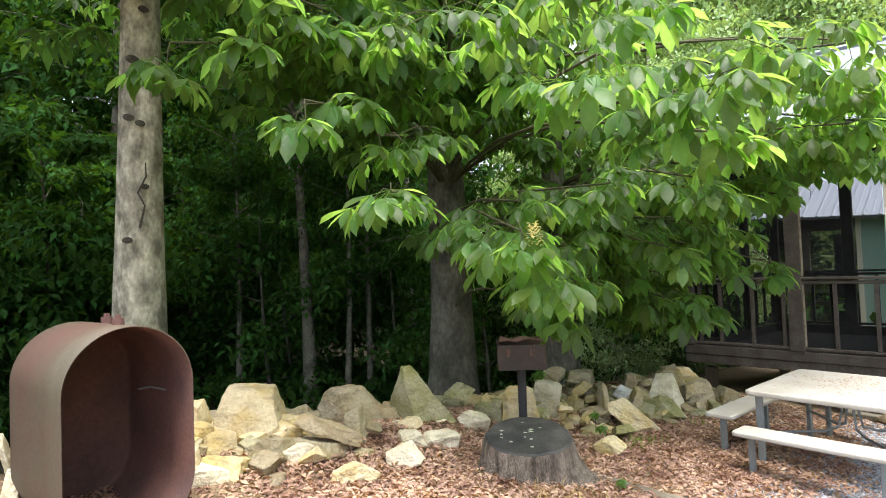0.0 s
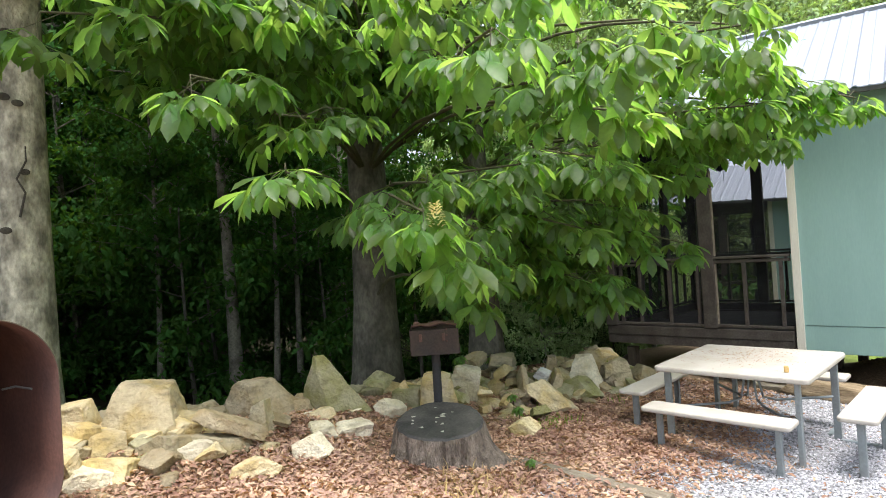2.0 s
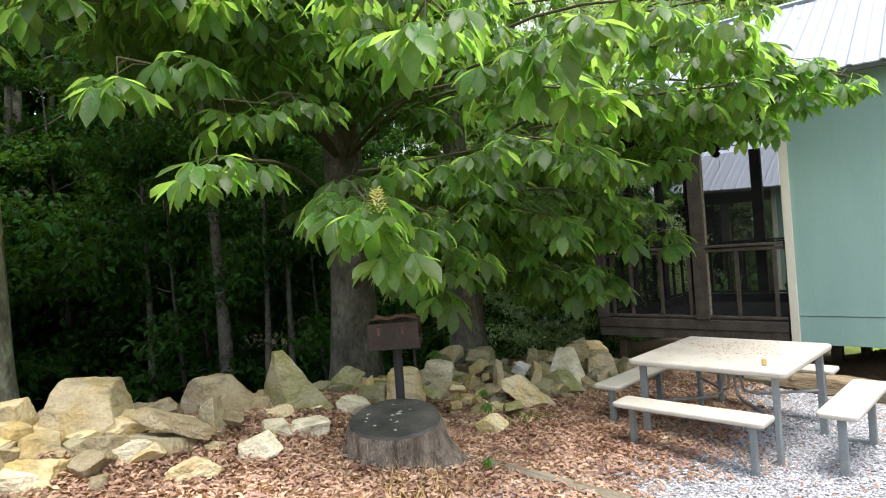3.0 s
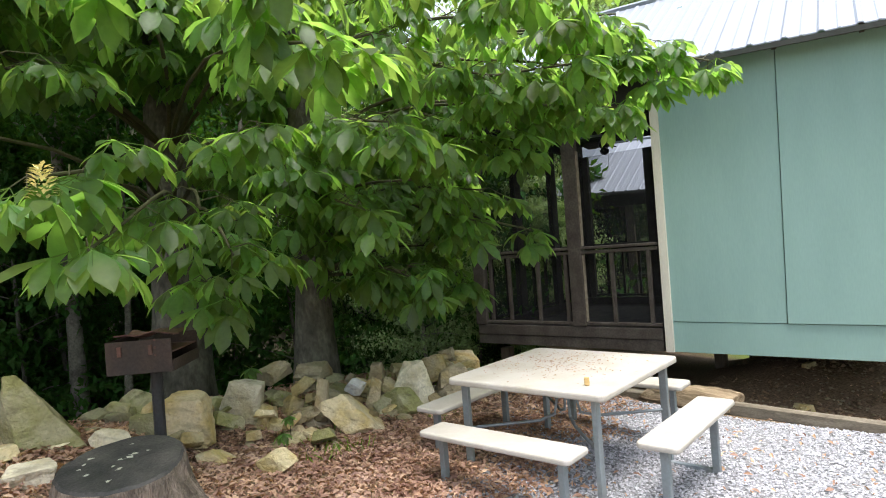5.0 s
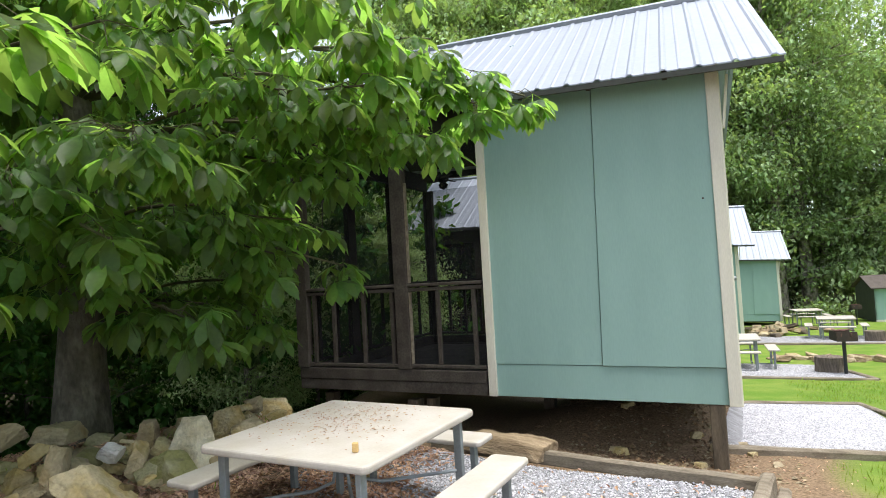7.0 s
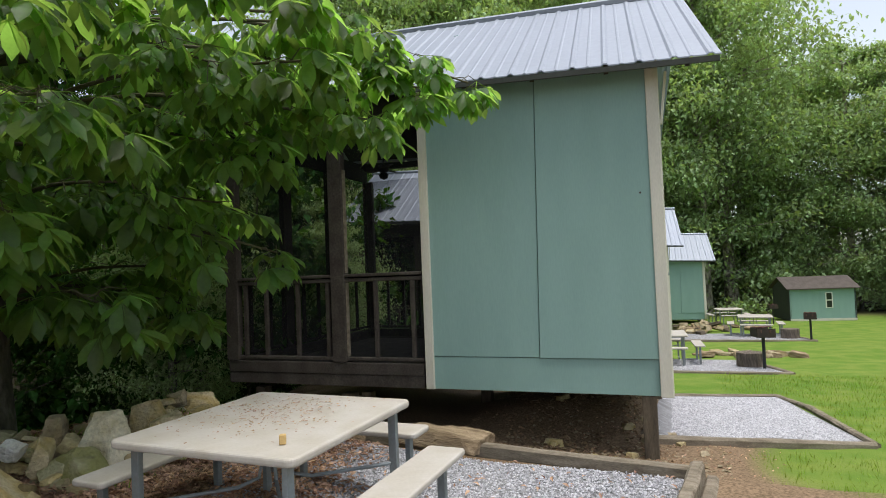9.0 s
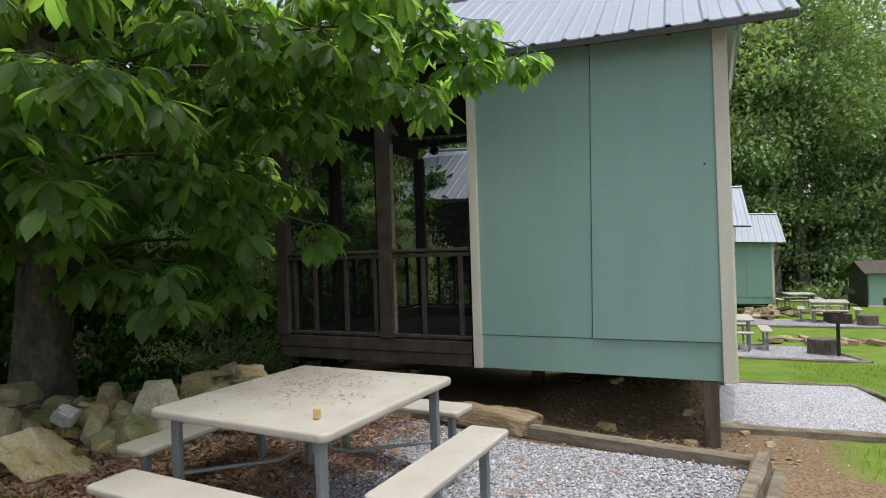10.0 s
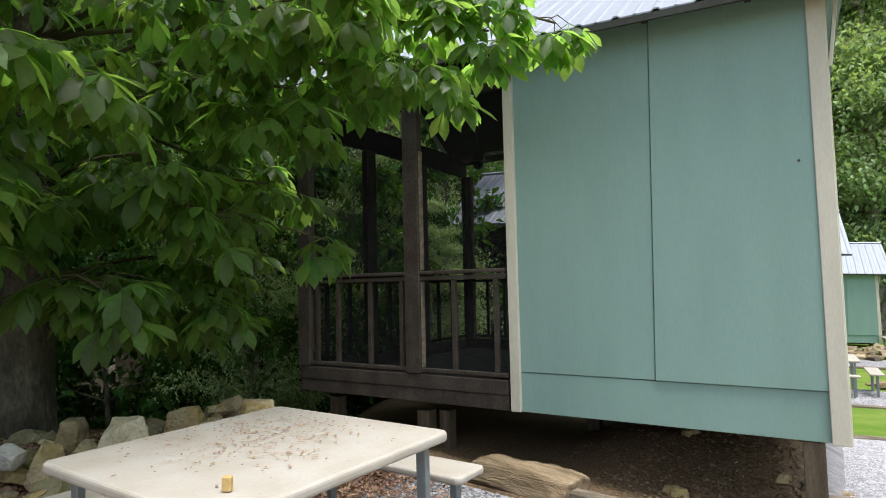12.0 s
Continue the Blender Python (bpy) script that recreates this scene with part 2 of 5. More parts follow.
def ground_mat():
    """Soil that turns to grass on the lawn, to grey grit on the pads and to dark humus in the woods, by its place."""
    m = bpy.data.materials.new("ground")
    m.use_nodes = True
    N, L = m.node_tree.nodes, m.node_tree.links
    b = N["Principled BSDF"]
    b.inputs["Roughness"].default_value, b.inputs["Specular IOR Level"].default_value = 0.95, 0.15
    at = N.new("ShaderNodeVertexColor")
    at.layer_name = "cover"
    sep = N.new("ShaderNodeSeparateColor")
    L.new(at.outputs[0], sep.inputs[0])
    tc = N.new("ShaderNodeTexCoord")

    def noise_of(scale, detail=5):
        n = N.new("ShaderNodeTexNoise")
        n.inputs["Scale"].default_value, n.inputs["Detail"].default_value = scale, detail
        L.new(tc.outputs["Object"], n.inputs["Vector"])
        return n.outputs["Fac"]

    def ramp(f, a, c):
        r = N.new("ShaderNodeMix")
        r.data_type = "RGBA"
        mr = N.new("ShaderNodeMapRange")
        mr.inputs[1].default_value, mr.inputs[2].default_value = 0.35, 0.65
        L.new(f, mr.inputs[0])
        L.new(mr.outputs[0], r.inputs["Factor"])
        r.inputs["A"].default_value, r.inputs["B"].default_value = (*a, 1), (*c, 1)
        return r.outputs["Result"]

    big, fine = noise_of(2.0), noise_of(45.0)
    soil = ramp(fine, (0.12, 0.084, 0.052), (0.265, 0.185, 0.12))
    lawn = ramp(big, (0.095, 0.175, 0.022), (0.16, 0.215, 0.042))
    grit = ramp(fine, (0.12, 0.12, 0.125), (0.3, 0.3, 0.31))
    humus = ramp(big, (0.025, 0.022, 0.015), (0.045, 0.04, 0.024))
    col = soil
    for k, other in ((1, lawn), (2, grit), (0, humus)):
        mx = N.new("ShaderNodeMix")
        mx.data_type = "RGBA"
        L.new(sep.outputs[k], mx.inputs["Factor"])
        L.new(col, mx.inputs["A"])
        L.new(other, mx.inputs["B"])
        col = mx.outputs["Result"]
    L.new(col, b.inputs["Base Color"])
    bp = N.new("ShaderNodeBump")
    bp.inputs["Strength"].default_value, bp.inputs["Distance"].default_value = 0.6, 0.02
    L.new(fine, bp.inputs["Height"])
    L.new(bp.outputs[0], b.inputs["Normal"])
    return m


M_GROUND = ground_mat()


# ---- building helpers ----
def mesh_of(name, verts, faces, material, smooth=False):
    me = bpy.data.meshes.new(name)
    me.from_pydata([tuple(map(float, v)) for v in verts], [], [tuple(map(int, f)) for f in faces])
    me.materials.append(material)
    if smooth:
        me.polygons.foreach_set("use_smooth", [True] * len(me.polygons))
    me.update()
    return me


def part(name, bm, material, parent=None, label=""):
    """Links a bmesh, or a ready mesh, as one mesh object under a thing or a part."""
    if isinstance(bm, bmesh.types.BMesh):
        me = bpy.data.meshes.new(name)
        bm.normal_update()
        bm.to_mesh(me)
        bm.free()
        me.materials.append(material)
    else:
        me = bm
    ob = new(name, me)
    if parent is not None:
        ob.parent = parent
    return tagged(ob, label)


def thing(name, label, category, group="", m=None, kind=""):
    ob = new(name)
    if m is not None:
        ob.matrix_basis = m
    return tagged(ob, label, category, group, kind)


def box(x0, x1, y0, y1, z0, z1, bevel=0.004, segs=1, m=None):
    bm = bmesh.new()
    bmesh.ops.create_cube(bm, size=1)
    for v in bm.verts:
        v.co = Vector(((x0 + x1) / 2 + v.co.x * (x1 - x0), (y0 + y1) / 2 + v.co.y * (y1 - y0), (z0 + z1) / 2 + v.co.z * (z1 - z0)))
    if bevel:
        bmesh.ops.bevel(bm, geom=bm.edges[:], offset=bevel, segments=segs, affect="EDGES", profile=0.5)
    if m is not None:
        bm.transform(m)
    return bm


def slab(w, d, r, z0, z1, edge=0.012, n=6):
    """A board with rounded corners and a rounded rim, its centre at the origin."""
    out = []
    for cx, cy, a0 in ((w / 2 - r, d / 2 - r, 0), (-w / 2 + r, d / 2 - r, 90), (-w / 2 + r, -d / 2 + r, 180), (w / 2 - r, -d / 2 + r, 270)):
        for k in range(n + 1):
            a = radians(a0 + 90 * k / n)
            out.append((cx + r * math.cos(a), cy + r * math.sin(a)))
    bm = bmesh.new()
    low = bm.faces.new([bm.verts.new((x, y, z0)) for x, y in reversed(out)])
    up = bmesh.ops.extrude_face_region(bm, geom=[low])
    for v in up["geom"]:
        if isinstance(v, bmesh.types.BMVert):
            v.co.z = z1
    bmesh.ops.recalc_face_normals(bm, faces=bm.faces[:])
    rim = [e for e in bm.edges if abs(e.verts[0].co.z - e.verts[1].co.z) < 1e-6]
    bmesh.ops.bevel(bm, geom=rim, offset=edge, segments=3, affect="EDGES", profile=0.5)
    return bm


def tube_data(points, radii, sides=8):
    """Verts and quads of a tapered tube along points."""
    V, F = [], []
    up = Vector((0.12, 0.3, 1)).normalized()
    for i, p in enumerate(points):
        p = Vector(p)
        d = (Vector(points[min(i + 1, len(points) - 1)]) - Vector(points[max(i - 1, 0)])).normalized()
        a = d.cross(up)
        a = a.normalized() if a.length > 0.05 else d.cross(Vector((1, 0, 0))).normalized()
        b = d.cross(a)
        for k in range(sides):
            t = 2 * math.pi * k / sides
            V.append(p + (a * math.cos(t) + b * math.sin(t)) * radii[i])
    for i in range(len(points) - 1):
        for k in range(sides):
            F.append((i * sides + k, i * sides + (k + 1) % sides, (i + 1) * sides + (k + 1) % sides, (i + 1) * sides + k))
    F.append(tuple(range(sides)))
    F.append(tuple(range(len(V) - 1, len(V) - sides - 1, -1)))
    return V, F


def join_data(items):
    V, F = [], []
    for v, f in items:
        o = len(V)
        V.extend(v)
        F.extend(tuple(i + o for i in q) for q in f)
    return V, F


def leaflet(n, L, W, fold, bend):
    """Outline of one leaf blade along +x, from_pydata style."""
    V, F = [], []
    for i in range(n + 1):
        t = i / n
        w = W * math.sin(math.pi * min(1, (t ** 1.5) * 0.97 + 0.03)) ** 0.9
        z = -bend * t * t * L
        V += [(t * L, 0, z), (t * L, w, z + fold * w), (t * L, -w, z + fold * w)]
    for i in range(n):
        a, b = 3 * i, 3 * i + 3
        F += [(a, b, b + 1, a + 1), (a, a + 2, b + 2, b)]
    return np.array(V), F


# ---- the lie of the land ----
GY = [-300, -40, -12, -8.9, -3.65, -1.1, -0.75, 0, 4, 10, 17, 28, 33, 60, 300]
GZ = [2.0, 1.6, 0.75, 0.50, 0.047, -0.05, -0.24, -0.32, -0.62, -1.06, -1.36, -1.78, -2.05, -2.6, -3.0]


def ease(a, b, x):
    t = max(0.0, min(1.0, (x - a) / (b - a)))
    return t * t * (3 - 2 * t)


def gz(x, y):
    z = float(np.interp(y, GY, GZ))
    z -= 0.065 * (max(-2.2, min(x, 1.0)) - 0.75)
    if y > -1.0:
        z += 0.05 * ease(-1.0, 0.5, y)
    z += 0.40 * ease(0.1, 1.7, y) * ease(4.0, 3.0, y) * ease(-0.5, 1.3, x) * ease(2.42, 1.9, x)
    bank = -2.9 + 0.9 * ease(-3.5, -1.0, y) - 1.2 * ease(0.0, 3.0, y)
    z += 0.12 * ease(-1.6, -2.3, x) * ease(-8.2, -7.4, y) * ease(-0.6, -1.4, y)
    drop = ease(bank, bank - 2.4, x)
    z -= 1.3 * drop
    z += 9.0 * ease(-9.5, -34, x) + 14 * ease(-30, -90, x)
    if y > 42:
        z += 5 * ease(42, 110, y)
    return z


def in_pad(x, y):
    return -0.75 + 0.35 * math.sin(y * 1.3) < x - 0.55 * max(0, (-2.2 - y)) * 0.35 and x < 2.55 and -6.2 < y < -0.95


def build_ground():
    def axis(spans):
        out = []
        for a, b, n in spans:
            out += list(np.linspace(a, b, n, endpoint=False))
        return out + [spans[-1][1]]
    xs = axis([(-400, -90, 6), (-90, -12, 26), (-12, -4, 40), (-4, 7, 130), (7, 20, 40), (20, 90, 24), (90, 400, 6)])
    ys = axis([(-400, -60, 6), (-60, -12, 24), (-12, 5, 190), (5, 30, 70), (30, 90, 24), (90, 400, 6)])
    V, C = [], []
    for y in ys:
        for x in xs:
            n = noise.noise(Vector((x * 0.9, y * 0.9, 0))) * 0.035 + noise.noise(Vector((x * 4, y * 4, 3))) * 0.012
            pad = in_pad(x, y)
            V.append((x, y, gz(x, y) + (n * 0.25 if pad else n)))
            wob = 0.5 * noise.noise(Vector((x * 0.8, y * 0.8, 7)))
            lawn = ease(3.1, 3.5, x + wob * 0.6 - 0.10 * max(0, 0.4 - y)) * ease(-1.0, 0.2, y + 0.9 * (x - 3))
            if y > 3.6:
                lawn = max(lawn, ease(-1.5, 0.5, x))
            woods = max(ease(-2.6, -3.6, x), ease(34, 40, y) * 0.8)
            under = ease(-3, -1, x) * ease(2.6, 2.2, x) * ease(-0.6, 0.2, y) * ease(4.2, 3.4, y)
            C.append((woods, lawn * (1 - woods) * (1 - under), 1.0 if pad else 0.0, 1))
    nx = len(xs)
    F = [(j * nx + i, j * nx + i + 1, (j + 1) * nx + i + 1, (j + 1) * nx + i) for j in range(len(ys) - 1) for i in range(nx - 1)]
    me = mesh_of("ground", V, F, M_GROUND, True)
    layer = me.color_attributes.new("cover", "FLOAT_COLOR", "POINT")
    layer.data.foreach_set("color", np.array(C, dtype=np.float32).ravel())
    return tagged(new("ground", me), "brown soil, lawn and leaf-strewn woodland floor sloping down", "ground", kind="structure")


build_ground()


# ---- cabins ----
def eave_z(x):
    return 3.353 + 0.047 * (3.0 - x)


def roof_z(x, y):
    return eave_z(x) + (min(y, 3.66 - y) + 0.28) * 0.695


def slope_box(x0, x1, y0, y1, z0, drop):
    """A wall board whose top follows the eave."""
    bm = box(x0, x1, y0, y1, z0, z0 + 1, 0)
    for v in bm.verts:
        if v.co.z > z0 + 0.5:
            v.co.z = roof_z(v.co.x, max(0.0, min(3.66, v.co.y))) - drop
    bmesh.ops.bevel(bm, geom=bm.edges[:], offset=0.004, segments=1, affect="EDGES")
    return bm


def roof_sheet(side):
    """A ribbed metal sheet on one slope, with thickness."""
    V, F = [], []
    cols = []
    x = -3.12
    while x < 3.0:
        for dx, h in ((0.0, 0), (0.022, 0.017), (0.05, 0.017), (0.072, 0), (0.16, 0), (0.172, 0.006), (0.186, 0.006), (0.198, 0)):
            cols.append((x + dx, h))
        x += 0.3
    cols = [c for c in cols if c[0] < 3.0] + [(3.0, 0)]
    for x, h in cols:
        for k in range(5):
            t = k / 4
            y = -0.28 + t * 2.115
            xx = x * (1 - 0.075 * t if side == 0 else 1 - 0.18 + 0.105 * t) if x > 0 else x * (1 - 0.02 * t)
            yy = y if side == 0 else 3.66 - y
            z = eave_z(x) + t * 2.11 * 0.695 + h
            V.append((xx, yy, z))
            V.append((xx, yy, z - 0.012))
    n = 10
    for i in range(len(cols) - 1):
        for k in range(4):
            a, b = i * n + 2 * k, (i + 1) * n + 2 * k
            F += [(a, b, b + 2, a + 2), (a + 1, a + 3, b + 3, b + 1)]
        F += [(i * n, i * n + 1, (i + 1) * n + 1, (i + 1) * n), (i * n + 8, (i + 1) * n + 8, (i + 1) * n + 9, i * n + 9)]
    for i in (0, len(cols) - 1):
        for k in range(4):
            a = i * n + 2 * k
            F.append((a, a + 2, a + 3, a + 1))
    return mesh_of("roof_sheet", V, F, M_ROOF)


def build_cabin(m):
    c = thing("cabin", "small teal cabin on posts with screened porch and metal roof", "cabin", "row of cabins", m)
    # side wall, two sheets over a lower band
    sheets = [slope_box(0.0, 1.2235, 0.006, 0.07, 0.645, 0.02), slope_box(1.231, 2.44, -0.012, 0.066, 0.645, 0.02)]
    for bm in sheets:
        for v in bm.verts:
            if 1.1 < v.co.x < 1.4 and v.co.z > 2:
                v.co.x += 0.065
    wall = part("wall_panel", sheets[0], M_TEAL, c)
    part("wall_panel", sheets[1], M_TEAL, c)
    part("skirt_board", box(0.0, 2.44, 0.012, 0.07, 0.30, 0.639, 0.003), M_TEAL, c)
    part("corner_trim", slope_box(-0.004, 0.088, -0.028, 0.012, 0.30, 0.03), M_TRIM, c, "cream painted corner board")
    part("corner_trim", slope_box(2.352, 2.462, -0.030, 0.012, 0.296, 0.03), M_TRIM, c, "cream painted corner board")
    part("corner_trim", slope_box(2.444, 2.47, -0.010, 0.09, 0.296, 0.03), M_TRIM, c, "cream painted corner board")
    nail = bmesh.new()
    bmesh.ops.create_cone(nail, cap_ends=True, segments=10, radius1=0.012, radius2=0.009, depth=0.006, matrix=pose(2.26, -0.011, 2.22, 90))
    part("knot_plug", nail, M_DARKWOOD, wall)
    # end wall towards the lawn, back wall, wall to the porch
    for y0, y1 in ((0.09, 1.35), (2.25, 3.66)):
        part("end_wall", slope_box(2.37, 2.44, y0, y1, 0.30, 0.03), M_TEAL, c)
    part("end_wall", box(2.37, 2.44, 1.35, 2.25, 2.4, 4.4, 0.003), M_TEAL, c)
    d = part("door", box(2.385, 2.43, 1.37, 2.23, 0.42, 2.38, 0.006), M_WHITE, c, "white painted door")
    knob = bmesh.new()
    bmesh.ops.create_uvsphere(knob, u_segments=10, v_segments=8, radius=0.03, matrix=pose(2.46, 2.15, 1.4))
    part("knob", knob, M_STEEL, d)
    part("back_wall", slope_box(0.0, 2.37, 3.59, 3.66, 0.30, 0.02), M_TEAL, c)
    part("porch_wall", slope_box(0.02, 0.08, 0.07, 1.3, 0.42, 0.04), M_TEAL, c)
    part("porch_wall", slope_box(0.02, 0.08, 2.15, 3.59, 0.42, 0.04), M_TEAL, c)
    part("porch_wall", box(0.02, 0.08, 1.3, 2.15, 2.42, 4.6, 0.003), M_TEAL, c)
    pd = part("porch_door", box(0.03, 0.07, 1.32, 2.13, 0.44, 2.40, 0.006), M_SHEDSIDE, c, "dark door onto the porch")
    part("door_frame", box(0.005, 0.02, 1.22, 1.31, 0.44, 2.5, 0.003), M_TRIM, pd)
    # floor, joists, ceiling over the porch
    part("floor_deck", box(-2.6, 2.37, 0.072, 3.58, 0.36, 0.415, 0.003), M_DARKWOOD, c)
    for y in (0.7, 1.4, 2.1, 2.8):
        part("floor_joist", box(-2.55, 2.36, y, y + 0.05, 0.19, 0.357, 0.003), M_DARKWOOD, c)
    # Underside sheets, coloured near black for the shade under the roof.
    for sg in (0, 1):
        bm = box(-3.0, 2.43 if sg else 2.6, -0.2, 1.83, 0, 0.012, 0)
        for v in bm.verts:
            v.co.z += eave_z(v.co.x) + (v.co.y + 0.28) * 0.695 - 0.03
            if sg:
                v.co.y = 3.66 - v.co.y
        part("roof_deck", bm, M_CEILSHADE, c, "roof underside boards, near-black for the porch shade")
    # porch frame on three sides
    def frame_run(a, b, mids, bal, along):
        def bb(u0, u1, z0, z1, v0, v1, bev=0.006):
            return box(u0, u1, v0, v1, z0, z1, bev) if along == "x0" else (
                box(u0, u1, 3.66 - v1, 3.66 - v0, z0, z1, bev) if along == "x1" else box(-2.6 + v0, -2.6 + v1, u0, u1, z0, z1, bev))
        part("sill_beam", bb(a, b, 0.30, 0.43, -0.012, 0.06), M_DARKWOOD, c)
        part("sill_board", bb(a, b, 0.434, 0.565, -0.02, 0.05), M_DARKWOOD, c)
        part("shoe_rail", bb(a, b, 0.585, 0.625, -0.012, 0.03), M_DARKWOOD, c)
        part("mid_rail", bb(a, b, 1.468, 1.51, -0.02, 0.045), M_DARKWOOD, c)
        part("cap_rail", bb(a, b, 1.525, 1.56, -0.03, 0.05), M_DARKWOOD, c)
        part("head_beam", bb(a, b, 3.40 if along == "x1" else 3.20, 3.50, -0.01, 0.06), M_CEILSHADE, c)
        for u in mids:
            part("porch_post", bb(u - 0.09, u + 0.09, 0.57, 3.2, -0.035, 0.06, 0.008), M_DARKWOOD, c)
        for u in bal:
            part("baluster", bb(u - 0.022, u + 0.022, 0.627, 1.466, -0.012, 0.03, 0.003), M_DARKWOOD, c)
        q = bmesh.new()
        def sp(u, z):
            v = 0.052
            return (u, v, z) if along == "x0" else ((u, 3.66 - v, z) if along == "x1" else (-2.6 + v, u, z))
        q.faces.new([q.verts.new(sp(u, z)) for u, z in ((a, 0.57), (b, 0.57), (b, 3.2), (a, 3.2))])
        part("insect_screen", q, M_SCREEN, c, "dark insect screen")
    for z0, z1 in ((0.63, 1.46), (1.57, 2.75)):
        part("screen_bead", box(-0.956, -0.944, -0.012, 0.045, z0, z1, 0.002), M_GREYWOOD, c, "pale bead along the screen edge")
    frame_run(-2.6, -0.03, (-2.53, -1.048), (-2.35, -2.049, -1.604, -1.2, -0.584, -0.138), "x0")
    frame_run(-2.6, -0.03, (-2.53, -1.3), (-2.2, -1.9, -1.6, -0.9, -0.6, -0.3), "x1")
    frame_run(0.0, 3.66, (1.2, 2.4), (0.4, 0.8, 1.6, 2.0, 2.8, 3.2), "y")
    # posts under the floor
    for x, y, w in ((2.245, 0.02, 0.066), (2.225, 3.5, 0.075), (-1.05, 0.12, 0.07), (-0.86, 0.22, 0.06), (-2.4, 0.3, 0.07), (-2.4, 3.4, 0.07), (0.2, 3.4, 0.07), (0.1, 1.8, 0.07)):
        part("support_post", box(x - w, x + w, y, y + 2 * w, -1.3, 0.296 if y < 0.1 else 0.187, 0.006), M_POST, c, "square treated timber post")
    # roof
    part("roof", roof_sheet(0), M_ROOF, c, "silver ribbed metal roof slope")
    part("roof", roof_sheet(1), M_ROOF, c, "silver ribbed metal roof slope")
    rv, rf = tube_data([(-3.1, 1.83, roof_z(-3.1, 1.83) + 0.01), (2.79, 1.83, roof_z(2.95, 1.83) + 0.012)], [0.05, 0.05], 6)
    part("ridge_cap", mesh_of("ridge_cap", rv, rf, M_ROOF), M_ROOF, c)
    # Thin dark strips added at the eaves for the shadow line, no real board.
    for sgn, y in ((0, -0.27), (1, 3.93)):
        bm = box(-3.1, 2.985 if sgn == 0 else 2.45, y - 0.012, y + 0.012, 0, 0.05, 0)
        for v in bm.verts:
            v.co.z += eave_z(v.co.x) - 0.066
        part("eave_shadow_strip", bm, M_SHEDSIDE, c)
    for k in range(9):
        x = -2.9 + k * 0.7
        bm = bmesh.new()
        pts = [(x, -0.25), (x, 1.83), (x + 0.04, 1.83), (x + 0.04, -0.25)]
        top = [bm.verts.new((a, b, eave_z(a) + (b + 0.28) * 0.695 - 0.014)) for a, b in pts]
        low = [bm.verts.new((a, b, eave_z(a) + (b + 0.28) * 0.695 - 0.10)) for a, b in pts]
        bm.faces.new(top)
        bm.faces.new(low[::-1])
        for i in range(4):
            bm.faces.new((top[i], low[i], low[(i + 1) % 4], top[(i + 1) % 4]))
        part("rafter", bm, M_DARKWOOD, c)
    # gable ends
    for x in (0.03, 2.375):
        g = bmesh.new()
        a = [g.verts.new((xx, y, z)) for xx in (x, x + 0.06) for y, z in ((0.0, eave_z(x) - 0.1 + 0.15), (3.66, eave_z(x) + 0.05), (1.83, roof_z(x, 1.83) - 0.03))]
        g.faces.new(a[:3])
        g.faces.new(a[3:][::-1])
        for i in range(3):
            g.faces.new((a[i], a[3 + i], a[3 + (i + 1) % 3], a[(i + 1) % 3]))
        part("gable", g, M_TEAL, c)
    bm = box(-0.012, 0.012, -0.02, 0.02, 0, 0.5, 0.003, m=pose(2.478, 0.06, 2.86, 0, 7))
    part("rake_brace", bm, M_TRIM, c, "cream diagonal brace under the roof")
    return c


cabin = build_cabin(pose(0, 0, 0))
for dx, dy, dz in ((-1.95, 7.0, -0.80), (0.08, 17.0, -1.23), (1.86, 28.0, -1.83)):
    copy_thing(cabin, pose(dx, dy, dz))


# ---- timbers round the gravel pads ----
def timber(a, b, w=0.09, h=0.12, lift=0.06, material=None, label="weathered landscape timber edging the gravel pad"):
    a, b = Vector(a), Vector(b)
    n = 10
    rng = random.Random(int(a.x * 100 + b.y * 77))
    V, F = [], []
    side = Vector((-(b - a).y, (b - a).x, 0)).normalized()
    prof = [(-w / 2, 0.015), (-w / 2 + 0.015, 0), (w / 2 - 0.015, 0), (w / 2, 0.015), (w / 2, h - 0.02), (w / 2 - 0.02, h), (-w / 2 + 0.02, h), (-w / 2, h - 0.02)]
    for i in range(n + 1):
        p = a.lerp(b, i / n)
        for s, z in prof:
            j = rng.uniform(-0.006, 0.006)
            q = p + side * (s + j)
            V.append((q.x, q.y, p.z - h + lift + z + rng.uniform(-0.004, 0.004)))
    for i in range(n):
        for k in range(8):
            F.append((i * 8 + k, (i + 1) * 8 + k, (i + 1) * 8 + (k + 1) % 8, i * 8 + (k + 1) % 8))
    F += [tuple(range(8)), tuple(range(n * 8 + 7, n * 8 - 1, -1))]
    me = mesh_of("landscape_timber", V, F, material or M_GREYWOOD)
    return tagged(new("landscape_timber", me), label, "timber", "timbers round the pads")


timber((-0.35, -0.72, -0.02), (2.60, -1.12, -0.02), lift=0.05)
timber((2.60, -1.13, 0.0), (2.28, -3.4, 0.02), w=0.1, h=0.14, lift=0.08)
timber((2.70, -1.10, -0.1), (2.42, -3.2, -0.05), w=0.09, h=0.14, lift=0.07)
timber((-1.0, -5.12, 0.235), (0.35, -5.02, 0.17), w=0.10, lift=0.075)
